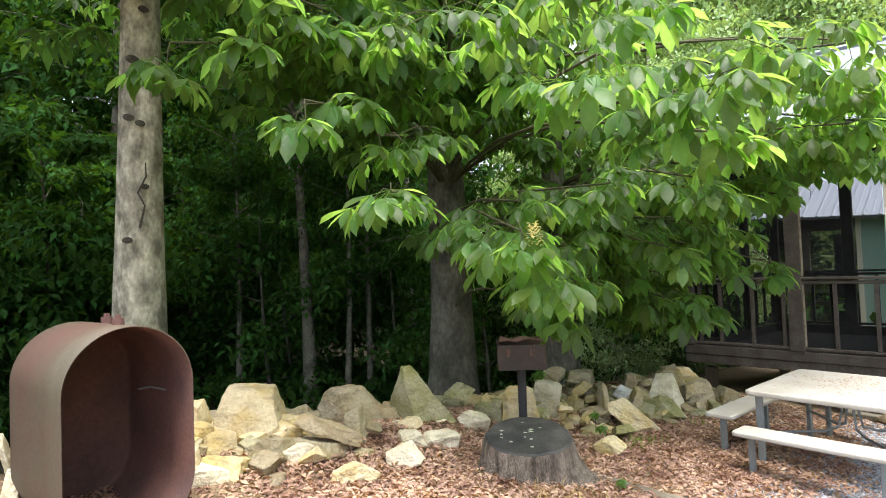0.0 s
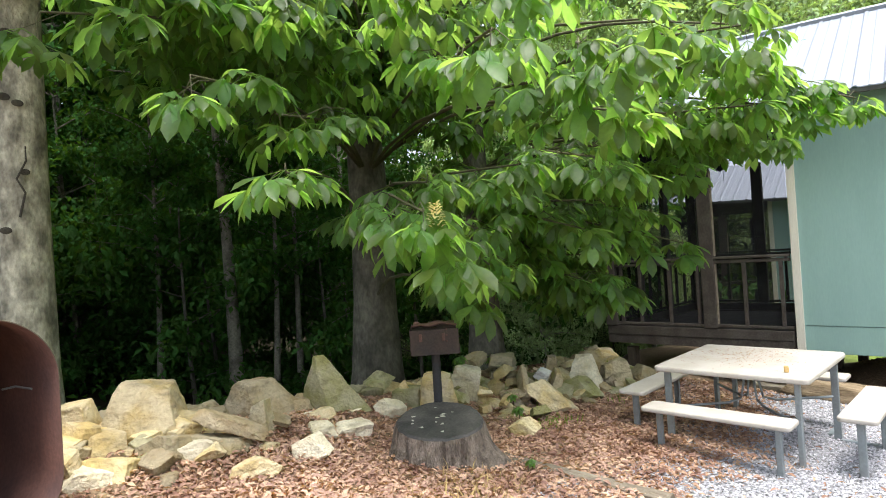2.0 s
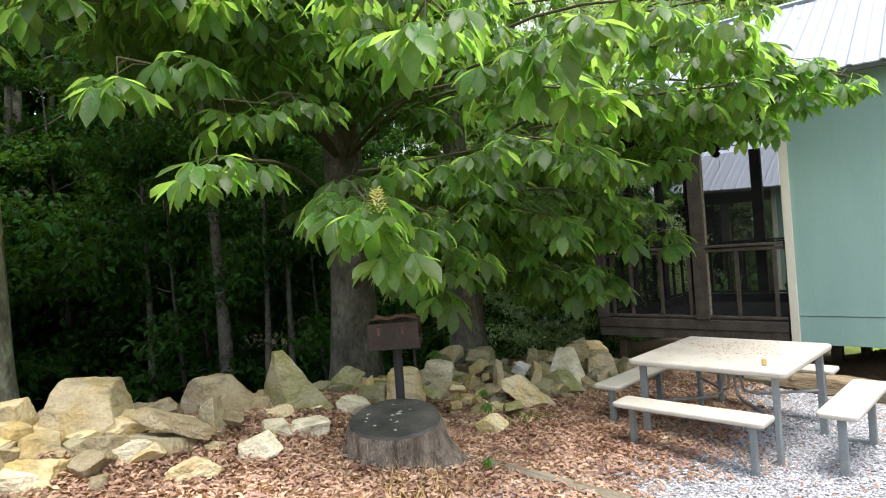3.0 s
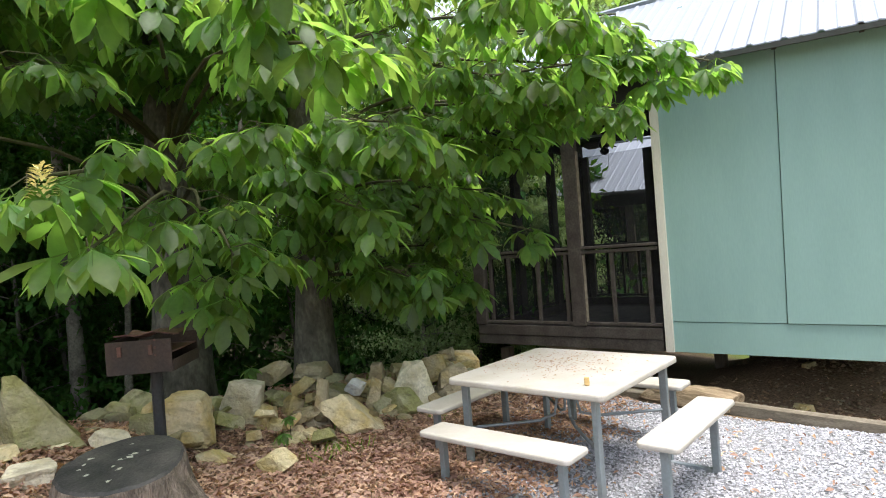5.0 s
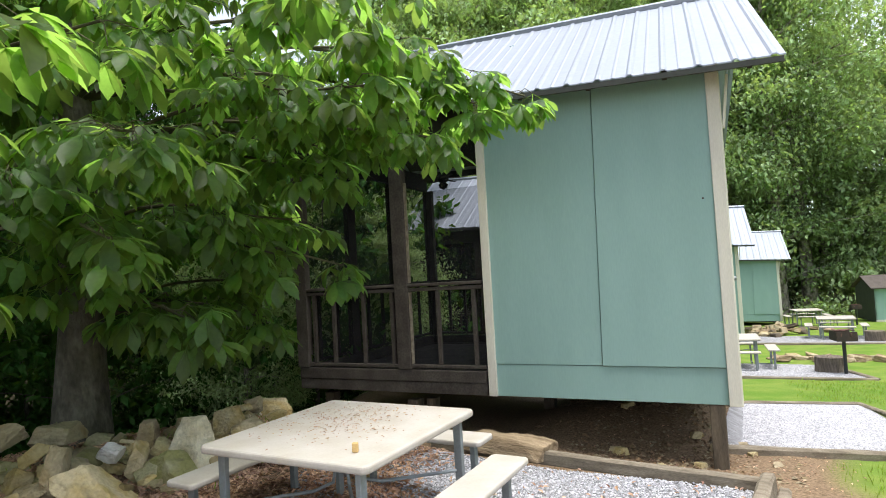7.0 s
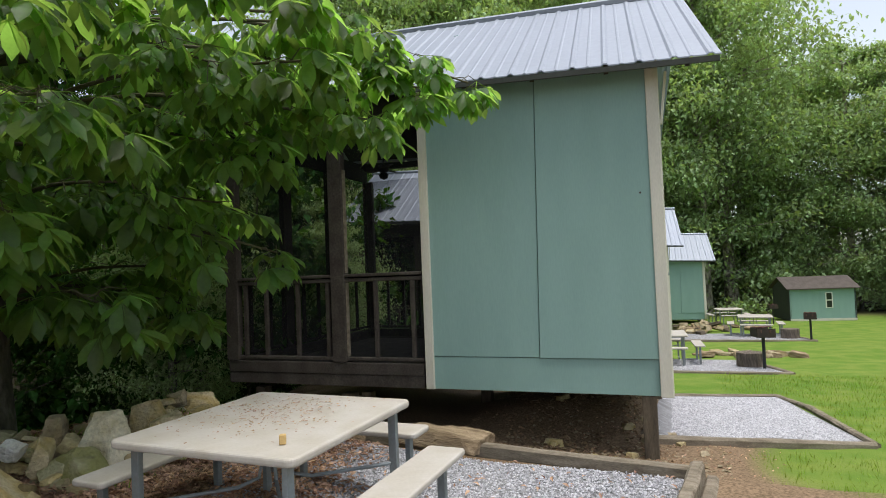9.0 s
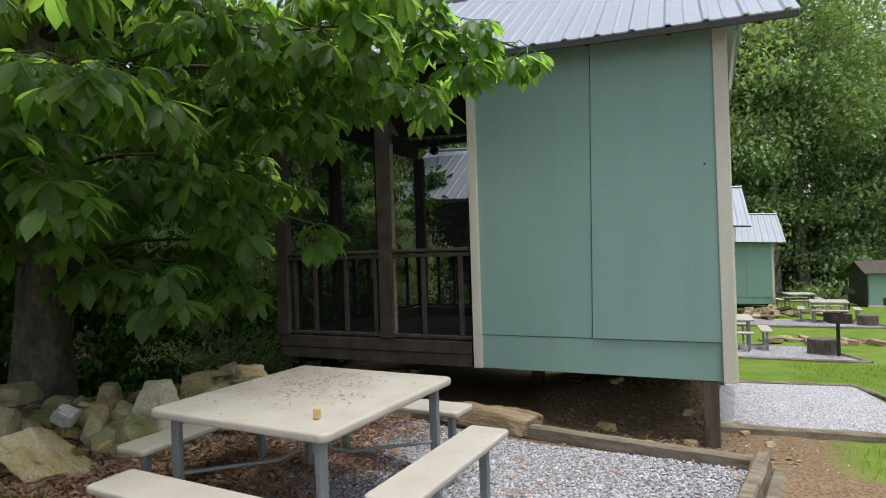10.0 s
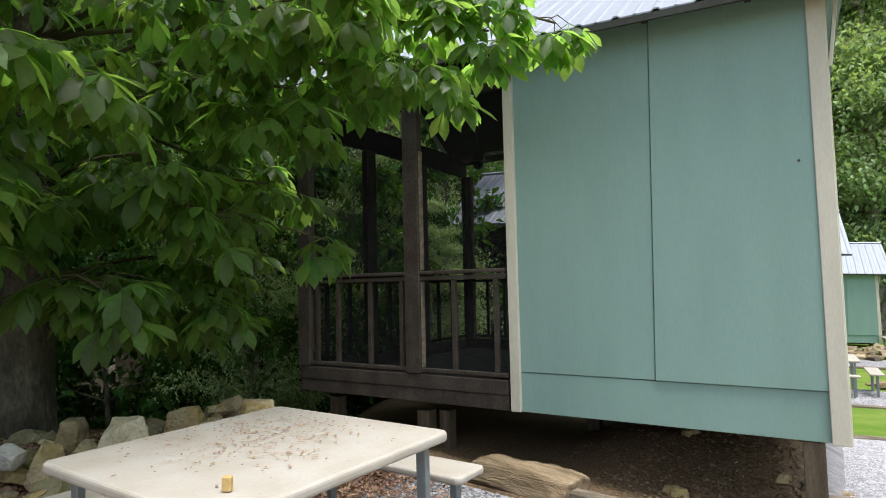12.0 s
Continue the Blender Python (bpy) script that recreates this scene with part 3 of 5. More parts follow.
for x0, y0, x1, y1 in ((2.20, 0.62, 4.30, 1.10), (4.30, 1.10, 4.20, 3.45), (4.20, 3.45, 3.95, 4.55), (3.95, 4.55, 2.25, 4.2), (2.16, 0.72, 2.24, 4.1),
                       (2.4, 8.05, 4.80, 8.15), (4.80, 8.15, 4.30, 11.0), (2.4, 17.3, 7.1, 17.35), (7.1, 17.4, 6.5, 20.6)):
    timber((x0, y0, gz(x0, y0)), (x1, y1, gz(x1, y1)), lift=0.06)


def pebbles(name, spots, size, material, label, category, squash=0.65, seed=1):
    """Many small angular stones in one mesh."""
    rng = np.random.RandomState(seed)
    n = len(spots)
    P = np.array(spots)
    base = np.array([(1, 0, 0), (-1, 0, 0), (0, 1, 0), (0, -1, 0), (0, 0, 1), (0, 0, -1)], float)
    faces = np.array([(0, 2, 4), (2, 1, 4), (1, 3, 4), (3, 0, 4), (2, 0, 5), (1, 2, 5), (3, 1, 5), (0, 3, 5)])
    V = base[None] * (1 + rng.uniform(-0.35, 0.35, (n, 6, 1)))
    V = V + rng.uniform(-0.35, 0.35, (n, 6, 3))
    V[:, :, 2] *= squash
    a = rng.uniform(0, 6.28, n)
    ca, sa = np.cos(a)[:, None], np.sin(a)[:, None]
    x, y = V[:, :, 0] * ca - V[:, :, 1] * sa, V[:, :, 0] * sa + V[:, :, 1] * ca
    V[:, :, 0], V[:, :, 1] = x, y
    V *= (size * rng.uniform(0.6, 1.4, n))[:, None, None]
    V += P[:, None, :]
    F = (faces[None] + 6 * np.arange(n)[:, None, None]).reshape(-1, 3)
    me = mesh_of(name, V.reshape(-1, 3), F, material)
    return tagged(new(name, me), label, category, kind="stuff")


rs = random.Random(5)
spots = []
while len(spots) < 56000:
    x, y = rs.uniform(-1.2, 2.52), rs.uniform(-6.0, -0.95)
    if in_pad(x, y) and rs.random() < 0.25 + 0.75 * ease(-0.7, 0.2, x + 0.15 * math.sin(y * 5)):
        spots.append((x, y, gz(x, y) + rs.uniform(0, 0.012)))
pebbles("gravel", spots, 0.0088, M_GRAVEL, "pale grey crushed stone spread over the picnic pad", "gravel", seed=2)
PADS = (((2.22, 0.66), (4.26, 1.12), (3.98, 4.5), (2.28, 4.15)), ((2.2, 8.1), (4.76, 8.2), (4.27, 11.1), (2.2, 11.2)), ((2.3, 17.35), (7.05, 17.4), (6.45, 20.6), (2.3, 20.6)))


def pad_point(q, u, v):
    p = Vector(q[0]).lerp(Vector(q[1]), u).lerp(Vector(q[3]).lerp(Vector(q[2]), u), v)
    return p.x, p.y, gz(p.x, p.y)


spots = []
for q, n in zip(PADS, (30000, 5000, 4000)):
    for _ in range(n):
        x, y, z = pad_point(q, rs.uniform(0.02, 0.98), rs.uniform(0.02, 0.98))
        spots.append((x, y, z + 0.03))
pebbles("gravel", spots, 0.0115, M_GRAVEL, "pale grey crushed stone of the neighbouring pads", "gravel", squash=0.5, seed=3)
for q in PADS:
    bm = bmesh.new()
    k = 10
    grid = [[bm.verts.new(pad_point(q, i / k, j / k)) for i in range(k + 1)] for j in range(k + 1)]
    for row in grid:
        for v in row:
            v.co.z += 0.028
    for j in range(k):
        for i in range(k):
            bm.faces.new((grid[j][i], grid[j][i + 1], grid[j + 1][i + 1], grid[j + 1][i]))
    tagged(part("gravel_bed", bm, M_GRIT), "grey gravel bed of a picnic pad", "gravel", kind="structure")


# ---- picnic tables ----
def build_table(m):
    t = thing("picnic_table", "off-white plastic picnic table with four fixed benches on grey steel legs", "picnic table", "picnic tables", m)
    part("tabletop", slab(1.19, 1.22, 0.05, 0.705, 0.752, 0.016), M_PLASTIC, t, "off-white moulded plastic top")
    for k in range(4):
        R = pose(0, 0, 0, 0, 0, 90 * k)
        s = slab(1.10, 0.25, 0.035, 0.452, 0.49, 0.013)
        s.transform(R @ pose(0, -0.855, 0))
        part("bench_seat", s, M_PLASTIC, t, "off-white moulded plastic seat")
        leg = box(0.475, 0.51, -0.545, -0.49, 0.0, 0.703, 0.004)
        leg.transform(R)
        part("table_leg", leg, M_STEEL, t)
        for sx in (-1, 1):
            l = box(sx * 0.44 - 0.02, sx * 0.44 + 0.02, -0.885, -0.835, 0.0, 0.45, 0.004)
            l.transform(R)
            part("bench_leg", l, M_STEEL, t)
            f = box(sx * 0.44 - 0.018, sx * 0.44 + 0.018, -0.833, -0.547, 0.0, 0.03, 0.003)
            f.transform(R)
            part("ground_bar", f, M_STEEL, t)
        e = box(-0.47, 0.47, -0.52, -0.49, 0.688, 0.703, 0.002)
        e.transform(R)
        part("apron_rail", e, M_STEEL, t)
        st, sf = tube_data([(0.475, -0.5, 0.38), (0.14, -0.15, 0.385), (0.06, -0.07, 0.42), (0.04, -0.05, 0.55), (0.035, -0.045, 0.704)], [0.011] * 5, 8)
        me = mesh_of("folding_brace", [R @ Vector(v) for v in st], sf, M_STEEL)
        part("folding_brace", me, M_STEEL, t)
    return t


table = build_table(pose(0.275, -3.015, -0.012, 0.6, 0, -2.2))
for x, y, r in ((2.25, 10.4, 3), (5.55, 19.8, -4), (5.3, 27.5, 8)):
    copy_thing(table, pose(x, y, gz(x, y) + 0.03, 0, 0, r))
blk = box(-0.016, 0.016, -0.012, 0.012, 0, 0.05, 0.004)
wb = tagged(part("wood_scrap", blk, M_BLOCK), "small yellow wood scrap lying on the tabletop", "wood scrap")
wb.matrix_basis = pose(0.66, -3.47, 0.738, 0, 0, 25)


# ---- stones ----
def stone_mesh(name, w, d, h, taper, skew, seed, material):
    """A broken field stone: a chipped block with flat faces, sharp arrises and a weathered skin."""
    rng = random.Random(seed)
    bm = bmesh.new()
    for sx in (-1, 1):
        for sy in (-1, 1):
            for sz in (-1, 1):
                push = [rng.uniform(0.0, 0.26) for _ in range(3)]
                for axis in rng.sample((0, 1, 2), rng.choice((1, 2, 2, 3))):
                    c = [sx * (1 - push[0]), sy * (1 - push[1]), sz * (1 - 0.6 * push[2])]
                    c[axis] *= 1 - rng.uniform(0.15, 0.55)
                    level = (c[2] + 1) / 2
                    k = 1 - taper * level
                    bm.verts.new((c[0] * k + 2 * skew * level, c[1] * k, c[2]))
    steady = 0.2 if h < 0.45 * w else (0.35 if taper > 0.4 else 1.0)
    bm.transform(pose(0, 0, 0, rng.uniform(-30, 30) * steady, rng.uniform(-30, 30) * steady, rng.uniform(0, 90)))
    got = bmesh.ops.convex_hull(bm, input=bm.verts[:])
    bmesh.ops.delete(bm, geom=[v for v in got["geom_interior"] if isinstance(v, bmesh.types.BMVert)], context="VERTS")
    lo = [min(v.co[i] for v in bm.verts) for i in range(3)]
    hi = [max(v.co[i] for v in bm.verts) for i in range(3)]
    for v in bm.verts:
        v.co = Vector([((v.co[i] - lo[i]) / (hi[i] - lo[i]) - 0.5) * (w, d, h)[i] for i in range(3)])
    size = max(w, d, h)
    bmesh.ops.dissolve_limit(bm, angle_limit=radians(9), verts=bm.verts[:], edges=bm.edges[:])
    bmesh.ops.bevel(bm, geom=bm.edges[:], offset=0.012 * size, segments=1, affect="EDGES", profile=0.5)
    bmesh.ops.triangulate(bm, faces=bm.faces[:])
    for _ in range(3 if size > 0.3 else 2):
        long_edges = [e for e in bm.edges if e.calc_length() > 0.06 * size]
        bmesh.ops.subdivide_edges(bm, edges=long_edges, cuts=1)
        bmesh.ops.triangulate(bm, faces=bm.faces[:])
    off = Vector((seed * 3.1, seed * 1.7, 0))
    bm.normal_update()
    for v in bm.verts:
        p = v.co / size
        ledge = math.floor(7 * (p.z + 0.35 * p.x + 0.3 * noise.noise(p * 3 + off))) % 2
        v.co += v.normal * size * (0.016 * noise.noise(p * 4 + off) + 0.012 * noise.noise(p * 11 + off) + 0.007 * noise.noise(p * 27 + off) - 0.006 * ledge)
    me = bpy.data.meshes.new(name)
    bm.to_mesh(me)
    bm.free()
    me.materials.append(material)
    return me


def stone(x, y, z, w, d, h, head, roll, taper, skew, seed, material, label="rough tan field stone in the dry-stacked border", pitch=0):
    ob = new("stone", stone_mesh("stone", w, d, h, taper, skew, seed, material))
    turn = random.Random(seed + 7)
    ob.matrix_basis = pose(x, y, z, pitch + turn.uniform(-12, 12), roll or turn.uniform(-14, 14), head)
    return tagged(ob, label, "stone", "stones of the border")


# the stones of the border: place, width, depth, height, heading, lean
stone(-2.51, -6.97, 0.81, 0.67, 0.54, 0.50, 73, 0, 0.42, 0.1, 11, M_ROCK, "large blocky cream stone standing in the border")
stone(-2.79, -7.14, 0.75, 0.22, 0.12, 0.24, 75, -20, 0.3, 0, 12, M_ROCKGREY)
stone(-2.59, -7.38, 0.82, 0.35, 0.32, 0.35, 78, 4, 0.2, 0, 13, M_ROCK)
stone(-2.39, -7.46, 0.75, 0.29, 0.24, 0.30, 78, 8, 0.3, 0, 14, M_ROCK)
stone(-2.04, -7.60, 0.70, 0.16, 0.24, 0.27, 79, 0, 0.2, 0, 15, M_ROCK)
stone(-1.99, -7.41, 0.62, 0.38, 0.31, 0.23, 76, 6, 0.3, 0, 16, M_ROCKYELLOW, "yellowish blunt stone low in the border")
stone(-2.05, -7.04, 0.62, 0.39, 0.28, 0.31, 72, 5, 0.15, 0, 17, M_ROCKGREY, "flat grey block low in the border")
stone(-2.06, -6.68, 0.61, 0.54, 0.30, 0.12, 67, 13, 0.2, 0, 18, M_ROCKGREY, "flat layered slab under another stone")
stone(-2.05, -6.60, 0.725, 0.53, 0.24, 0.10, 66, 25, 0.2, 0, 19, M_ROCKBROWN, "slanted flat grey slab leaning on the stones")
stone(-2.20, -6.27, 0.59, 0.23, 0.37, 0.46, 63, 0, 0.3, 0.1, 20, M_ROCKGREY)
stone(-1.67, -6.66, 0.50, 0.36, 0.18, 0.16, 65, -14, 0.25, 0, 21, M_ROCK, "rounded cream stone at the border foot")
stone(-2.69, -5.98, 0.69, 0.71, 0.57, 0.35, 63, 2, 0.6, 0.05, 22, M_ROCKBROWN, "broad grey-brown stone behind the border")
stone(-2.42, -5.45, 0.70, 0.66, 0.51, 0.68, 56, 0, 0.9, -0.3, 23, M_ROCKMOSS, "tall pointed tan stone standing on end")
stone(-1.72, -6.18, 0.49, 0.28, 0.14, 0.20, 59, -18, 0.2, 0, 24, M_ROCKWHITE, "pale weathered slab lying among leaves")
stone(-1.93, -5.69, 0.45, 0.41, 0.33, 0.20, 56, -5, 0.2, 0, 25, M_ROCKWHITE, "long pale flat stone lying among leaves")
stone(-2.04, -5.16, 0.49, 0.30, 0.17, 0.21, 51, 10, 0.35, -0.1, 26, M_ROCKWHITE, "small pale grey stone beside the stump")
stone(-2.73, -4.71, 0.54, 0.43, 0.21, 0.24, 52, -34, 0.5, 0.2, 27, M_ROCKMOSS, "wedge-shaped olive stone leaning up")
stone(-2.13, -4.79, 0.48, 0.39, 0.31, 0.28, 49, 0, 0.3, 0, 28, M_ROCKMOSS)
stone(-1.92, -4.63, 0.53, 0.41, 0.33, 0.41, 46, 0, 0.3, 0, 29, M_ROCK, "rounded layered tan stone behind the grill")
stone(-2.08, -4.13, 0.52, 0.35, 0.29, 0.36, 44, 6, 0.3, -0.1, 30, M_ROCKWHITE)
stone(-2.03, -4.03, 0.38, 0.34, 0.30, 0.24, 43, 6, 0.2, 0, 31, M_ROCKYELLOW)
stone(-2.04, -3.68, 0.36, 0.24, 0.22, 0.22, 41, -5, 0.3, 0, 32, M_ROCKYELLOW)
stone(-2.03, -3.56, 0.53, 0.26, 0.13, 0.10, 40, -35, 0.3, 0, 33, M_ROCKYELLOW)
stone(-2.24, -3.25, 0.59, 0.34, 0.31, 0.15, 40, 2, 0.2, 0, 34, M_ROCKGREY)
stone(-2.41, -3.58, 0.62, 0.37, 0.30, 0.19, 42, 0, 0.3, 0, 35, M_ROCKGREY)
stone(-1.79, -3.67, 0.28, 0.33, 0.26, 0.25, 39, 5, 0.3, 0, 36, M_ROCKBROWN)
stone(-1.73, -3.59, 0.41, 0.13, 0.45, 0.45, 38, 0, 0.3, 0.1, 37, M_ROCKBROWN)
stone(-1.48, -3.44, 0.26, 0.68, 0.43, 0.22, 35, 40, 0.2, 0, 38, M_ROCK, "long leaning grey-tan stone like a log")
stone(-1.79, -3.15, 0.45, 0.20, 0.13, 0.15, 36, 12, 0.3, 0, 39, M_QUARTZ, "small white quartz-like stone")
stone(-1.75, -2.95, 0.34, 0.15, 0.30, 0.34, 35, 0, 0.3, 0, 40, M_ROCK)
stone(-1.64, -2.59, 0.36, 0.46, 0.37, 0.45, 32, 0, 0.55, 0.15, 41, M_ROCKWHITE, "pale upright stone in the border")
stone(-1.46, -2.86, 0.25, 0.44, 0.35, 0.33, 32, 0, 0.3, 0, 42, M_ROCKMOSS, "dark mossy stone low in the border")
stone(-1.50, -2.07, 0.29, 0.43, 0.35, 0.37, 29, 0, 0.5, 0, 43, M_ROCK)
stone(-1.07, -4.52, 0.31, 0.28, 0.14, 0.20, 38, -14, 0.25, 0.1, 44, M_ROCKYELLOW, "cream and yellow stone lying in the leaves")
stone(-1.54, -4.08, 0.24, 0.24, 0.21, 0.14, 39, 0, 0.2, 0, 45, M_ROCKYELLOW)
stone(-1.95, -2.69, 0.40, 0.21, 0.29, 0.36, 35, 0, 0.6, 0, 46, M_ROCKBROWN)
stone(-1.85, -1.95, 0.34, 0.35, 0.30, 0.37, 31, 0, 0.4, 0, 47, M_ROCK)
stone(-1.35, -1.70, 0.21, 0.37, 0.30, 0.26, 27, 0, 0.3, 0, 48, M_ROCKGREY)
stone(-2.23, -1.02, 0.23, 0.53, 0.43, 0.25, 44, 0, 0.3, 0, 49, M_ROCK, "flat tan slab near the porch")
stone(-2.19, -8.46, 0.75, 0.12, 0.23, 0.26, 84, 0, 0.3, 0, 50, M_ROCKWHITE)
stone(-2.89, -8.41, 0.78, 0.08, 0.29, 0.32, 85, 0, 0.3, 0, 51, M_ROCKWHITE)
# the lower courses and the broken pieces between them
rs = random.Random(9)
for k in range(150):
    y = rs.uniform(-7.7, -1.0)
    x = np.interp(y, [-8, -6.5, -5, -3.5, -2, -1], [-2.3, -2.25, -2.2, -1.9, -1.85, -1.95]) + rs.gauss(0, 0.28)
    s = 0.07 + 0.16 * rs.random() ** 1.6
    stone(x, y, gz(x, y) + s * 0.12, s * rs.uniform(0.9, 1.5), s * rs.uniform(0.9, 1.5), s * rs.uniform(0.35, 0.75), rs.uniform(0, 180), rs.uniform(-18, 18),
          rs.uniform(0.1, 0.4), 0, 100 + k, rs.choice((M_ROCK, M_ROCKGREY, M_ROCKBROWN, M_ROCKMOSS, M_ROCKYELLOW, M_ROCKWHITE)), "small broken stone lying among dead leaves")
for k in range(20):
    y = rs.uniform(-7.6, -6.8)
    x, s = rs.uniform(-2.85, -2.25), rs.uniform(0.22, 0.36)
    stone(x, y, gz(x, y) + s * 0.15, s * rs.uniform(0.9, 1.3), s, s * rs.uniform(0.5, 0.8), rs.uniform(20, 90), rs.uniform(-12, 20), 0.3, 0,
          300 + k, rs.choice((M_ROCK, M_ROCK, M_ROCKGREY)), "cream and tan stone piled low in the border")
for k in range(26):
    y = rs.uniform(-6.7, -1.6)
    x = np.interp(y, [-6.7, -5, -3.5, -1.6], [-2.75, -2.7, -2.45, -2.2]) + rs.gauss(0, 0.12)
    s = rs.uniform(0.22, 0.36)
    stone(x, y, gz(x, y) + s * 0.12, s * 1.2, s, s * rs.uniform(0.45, 0.65), rs.uniform(0, 180), rs.uniform(-10, 10), 0.3, 0,
          400 + k, rs.choice((M_ROCKBROWN, M_ROCKGREY, M_ROCKMOSS)), "half-buried stone at the back of the border")
for k in range(70):
    y = rs.uniform(-5.0, -1.2)
    x = np.interp(y, [-5, -3.5, -2, -1], [-2.15, -1.9, -1.8, -1.9]) + rs.gauss(0, 0.24)
    s = rs.uniform(0.14, 0.34)
    stone(x, y, gz(x, y) + rs.uniform(0.03, 0.16), s, s * rs.uniform(0.5, 0.8), s * rs.uniform(0.22, 0.36), rs.uniform(0, 180), rs.choice((-1, 1)) * rs.uniform(8, 30), 0.2, 0,
          700 + k, rs.choice((M_ROCK, M_ROCKGREY, M_ROCKBROWN, M_ROCKYELLOW, M_ROCKMOSS)), "flat broken slab wedged among the border stones")
lg = stone(0.42, -0.78, 0.05, 0.98, 0.34, 0.18, -6, 0, 0.2, 0, 61, M_LOG, "split rotten log lying on the pad edge")
lg.name = "rotten_log"
lg.matrix_basis = pose(0.45, -0.80, 0.03, 6, 3, -7)
tagged(lg, category="log", group="logs")


# ---- stump and grill ----
def build_stump():
    c = Vector((-1.18, -5.43, 0))
    z0, z1 = gz(c.x, c.y) - 0.06, 0.575
    st = thing("tree_stump", "sawn tree stump with a blackened top and furrowed bark", "stump", "", pose(c.x, c.y, 0))
    n, rows = 64, 9
    V, F = [], []

    def slant(x, y):
        return z1 + 0.01 - 0.17 * (0.73 * x - 0.68 * y)
    for j in range(rows):
        t = j / (rows - 1)
        for i in range(n):
            a = 2 * math.pi * i / n
            r = 0.312 + 0.085 * (1 - t) ** 2.0
            r *= 1 + 0.05 * math.sin(3 * a + 1) + 0.03 * math.sin(5 * a) * (1.4 - t) + 0.022 * noise.noise(Vector((a * 9, t * 1.5, 2)))
            r += 0.022 * abs(math.sin(i * 2.9 + 1.3 * math.sin(t * 3 + i))) * (1 if t < 0.97 else 0.3)
            if math.cos(a - 0.5) > 0.6:
                r += 0.10 * (1 - t) ** 2 * (math.cos(a - 0.5) - 0.6) / 0.4
            V.append((r * math.cos(a), r * math.sin(a), z0 + (slant(r * math.cos(a), r * math.sin(a)) - z0) * t + 0.01 * math.sin(2 * a)))
    for j in range(rows - 1):
        for i in range(n):
            F.append((j * n + i, j * n + (i + 1) % n, (j + 1) * n + (i + 1) % n, (j + 1) * n + i))
    part("bark", mesh_of("bark", V, F, M_STUMPBARK), M_STUMPBARK, st, "furrowed grey-brown bark")
    top = V[-n:]
    TV = []
    for ring in (1.0, 0.96, 0.75, 0.5, 0.25):
        for i, p in enumerate(top):
            z = slant(p[0] * ring, p[1] * ring) + (0.0 if ring == 1.0 else 0.014 + 0.006 * noise.noise(Vector((p[0] * ring * 9, p[1] * ring * 9, 4)))) + 0.01 * math.sin(4 * math.pi * i / n) * ring
            TV.append((p[0] * ring, p[1] * ring, z))
    TF = [(j * n + i, j * n + (i + 1) % n, (j + 1) * n + (i + 1) % n, (j + 1) * n + i) for j in range(4) for i in range(n)]
    TF.append(tuple(range(4 * n, 5 * n)))
    part("cut_top", mesh_of("cut_top", TV, TF, M_STUMPTOP), M_STUMPTOP, st, "blackened sawn face with a pale rim")
    rng = random.Random(3)
    for _ in range(13):
        a, r = rng.uniform(0, 6.28), rng.uniform(0.02, 0.22)
        lv, lf = leaflet(3, rng.uniform(0.010, 0.034), rng.uniform(0.002, 0.005), 0.2, 0.1)
        me = mesh_of("pale_chip", [pose(r * math.cos(a), r * math.sin(a), slant(r * math.cos(a), r * math.sin(a)) + 0.022, 0, 0, rng.uniform(0, 360)) @ Vector(q) for q in lv], lf, M_TRIM)
        part("pale_chip", me, M_TRIM, st)
    return st


build_stump()


def build_grill(m):
    g = thing("park_grill", "rusty steel park grill box on a dark pedestal post", "grill", "park grills", m)
    pv, pf = tube_data([(0, 0, -0.75), (0, 0, 0.0)], [0.036, 0.036], 14)
    part("post", mesh_of("post", pv, pf, M_GRILLPOST), M_GRILLPOST, g, "dark painted steel post")
    body = part("firebox", box(-0.19, 0.19, -0.24, 0.24, 0.002, 0.012, 0), M_GRILL, g, "rusty folded steel firebox")
    part("front_plate", box(-0.19, 0.19, -0.246, -0.240, 0.0, 0.20, 0.002), M_GRILL, g)
    part("back_plate", box(-0.19, 0.19, 0.240, 0.246, 0.0, 0.19, 0.002), M_GRILL, g)
    part("side_plate", box(-0.196, -0.190, -0.24, 0.24, 0.0, 0.20, 0.002), M_GRILL, g)
    part("side_lip", box(0.190, 0.196, -0.24, 0.24, 0.0, 0.07, 0.002), M_GRILL, g)
    part("inner_shelf", box(-0.185, 0.185, -0.235, 0.235, 0.11, 0.118, 0.002), M_RUST, g, "rust-brown inner shelf")
    lid = bmesh.new()
    bmesh.ops.create_grid(lid, x_segments=14, y_segments=14, size=0.17)
    for v in lid.verts:
        w = noise.noise(Vector((v.co.x * 9, v.co.y * 9, 3)))
        v.co.x *= 1 + 0.25 * noise.noise(Vector((v.co.y * 14, 2, 1)))
        v.co.y *= 1 + 0.25 * noise.noise(Vector((v.co.x * 14, 5, 1)))
        v.co.z = 0.222 + 0.03 * w
    bmesh.ops.solidify(lid, geom=lid.faces[:], thickness=0.008)
    part("grate_cover", lid, M_RUST, g, "crumpled red-brown rusted cover plate")
    for x in (-0.11, 0.07):
        part("slot_hook", box(x - 0.012, x + 0.012, -0.256, -0.248, 0.11, 0.17, 0.002), M_RUST, body)
    for z in (0.1, 0.145, 0.19):
        part("rivet", box(0.09, 0.102, -0.252, -0.247, z, z + 0.014, 0.002), M_RUST, body)
    return g


grill = build_grill(pose(-1.555, -5.045, 1.02, 0, 0, 43.9))
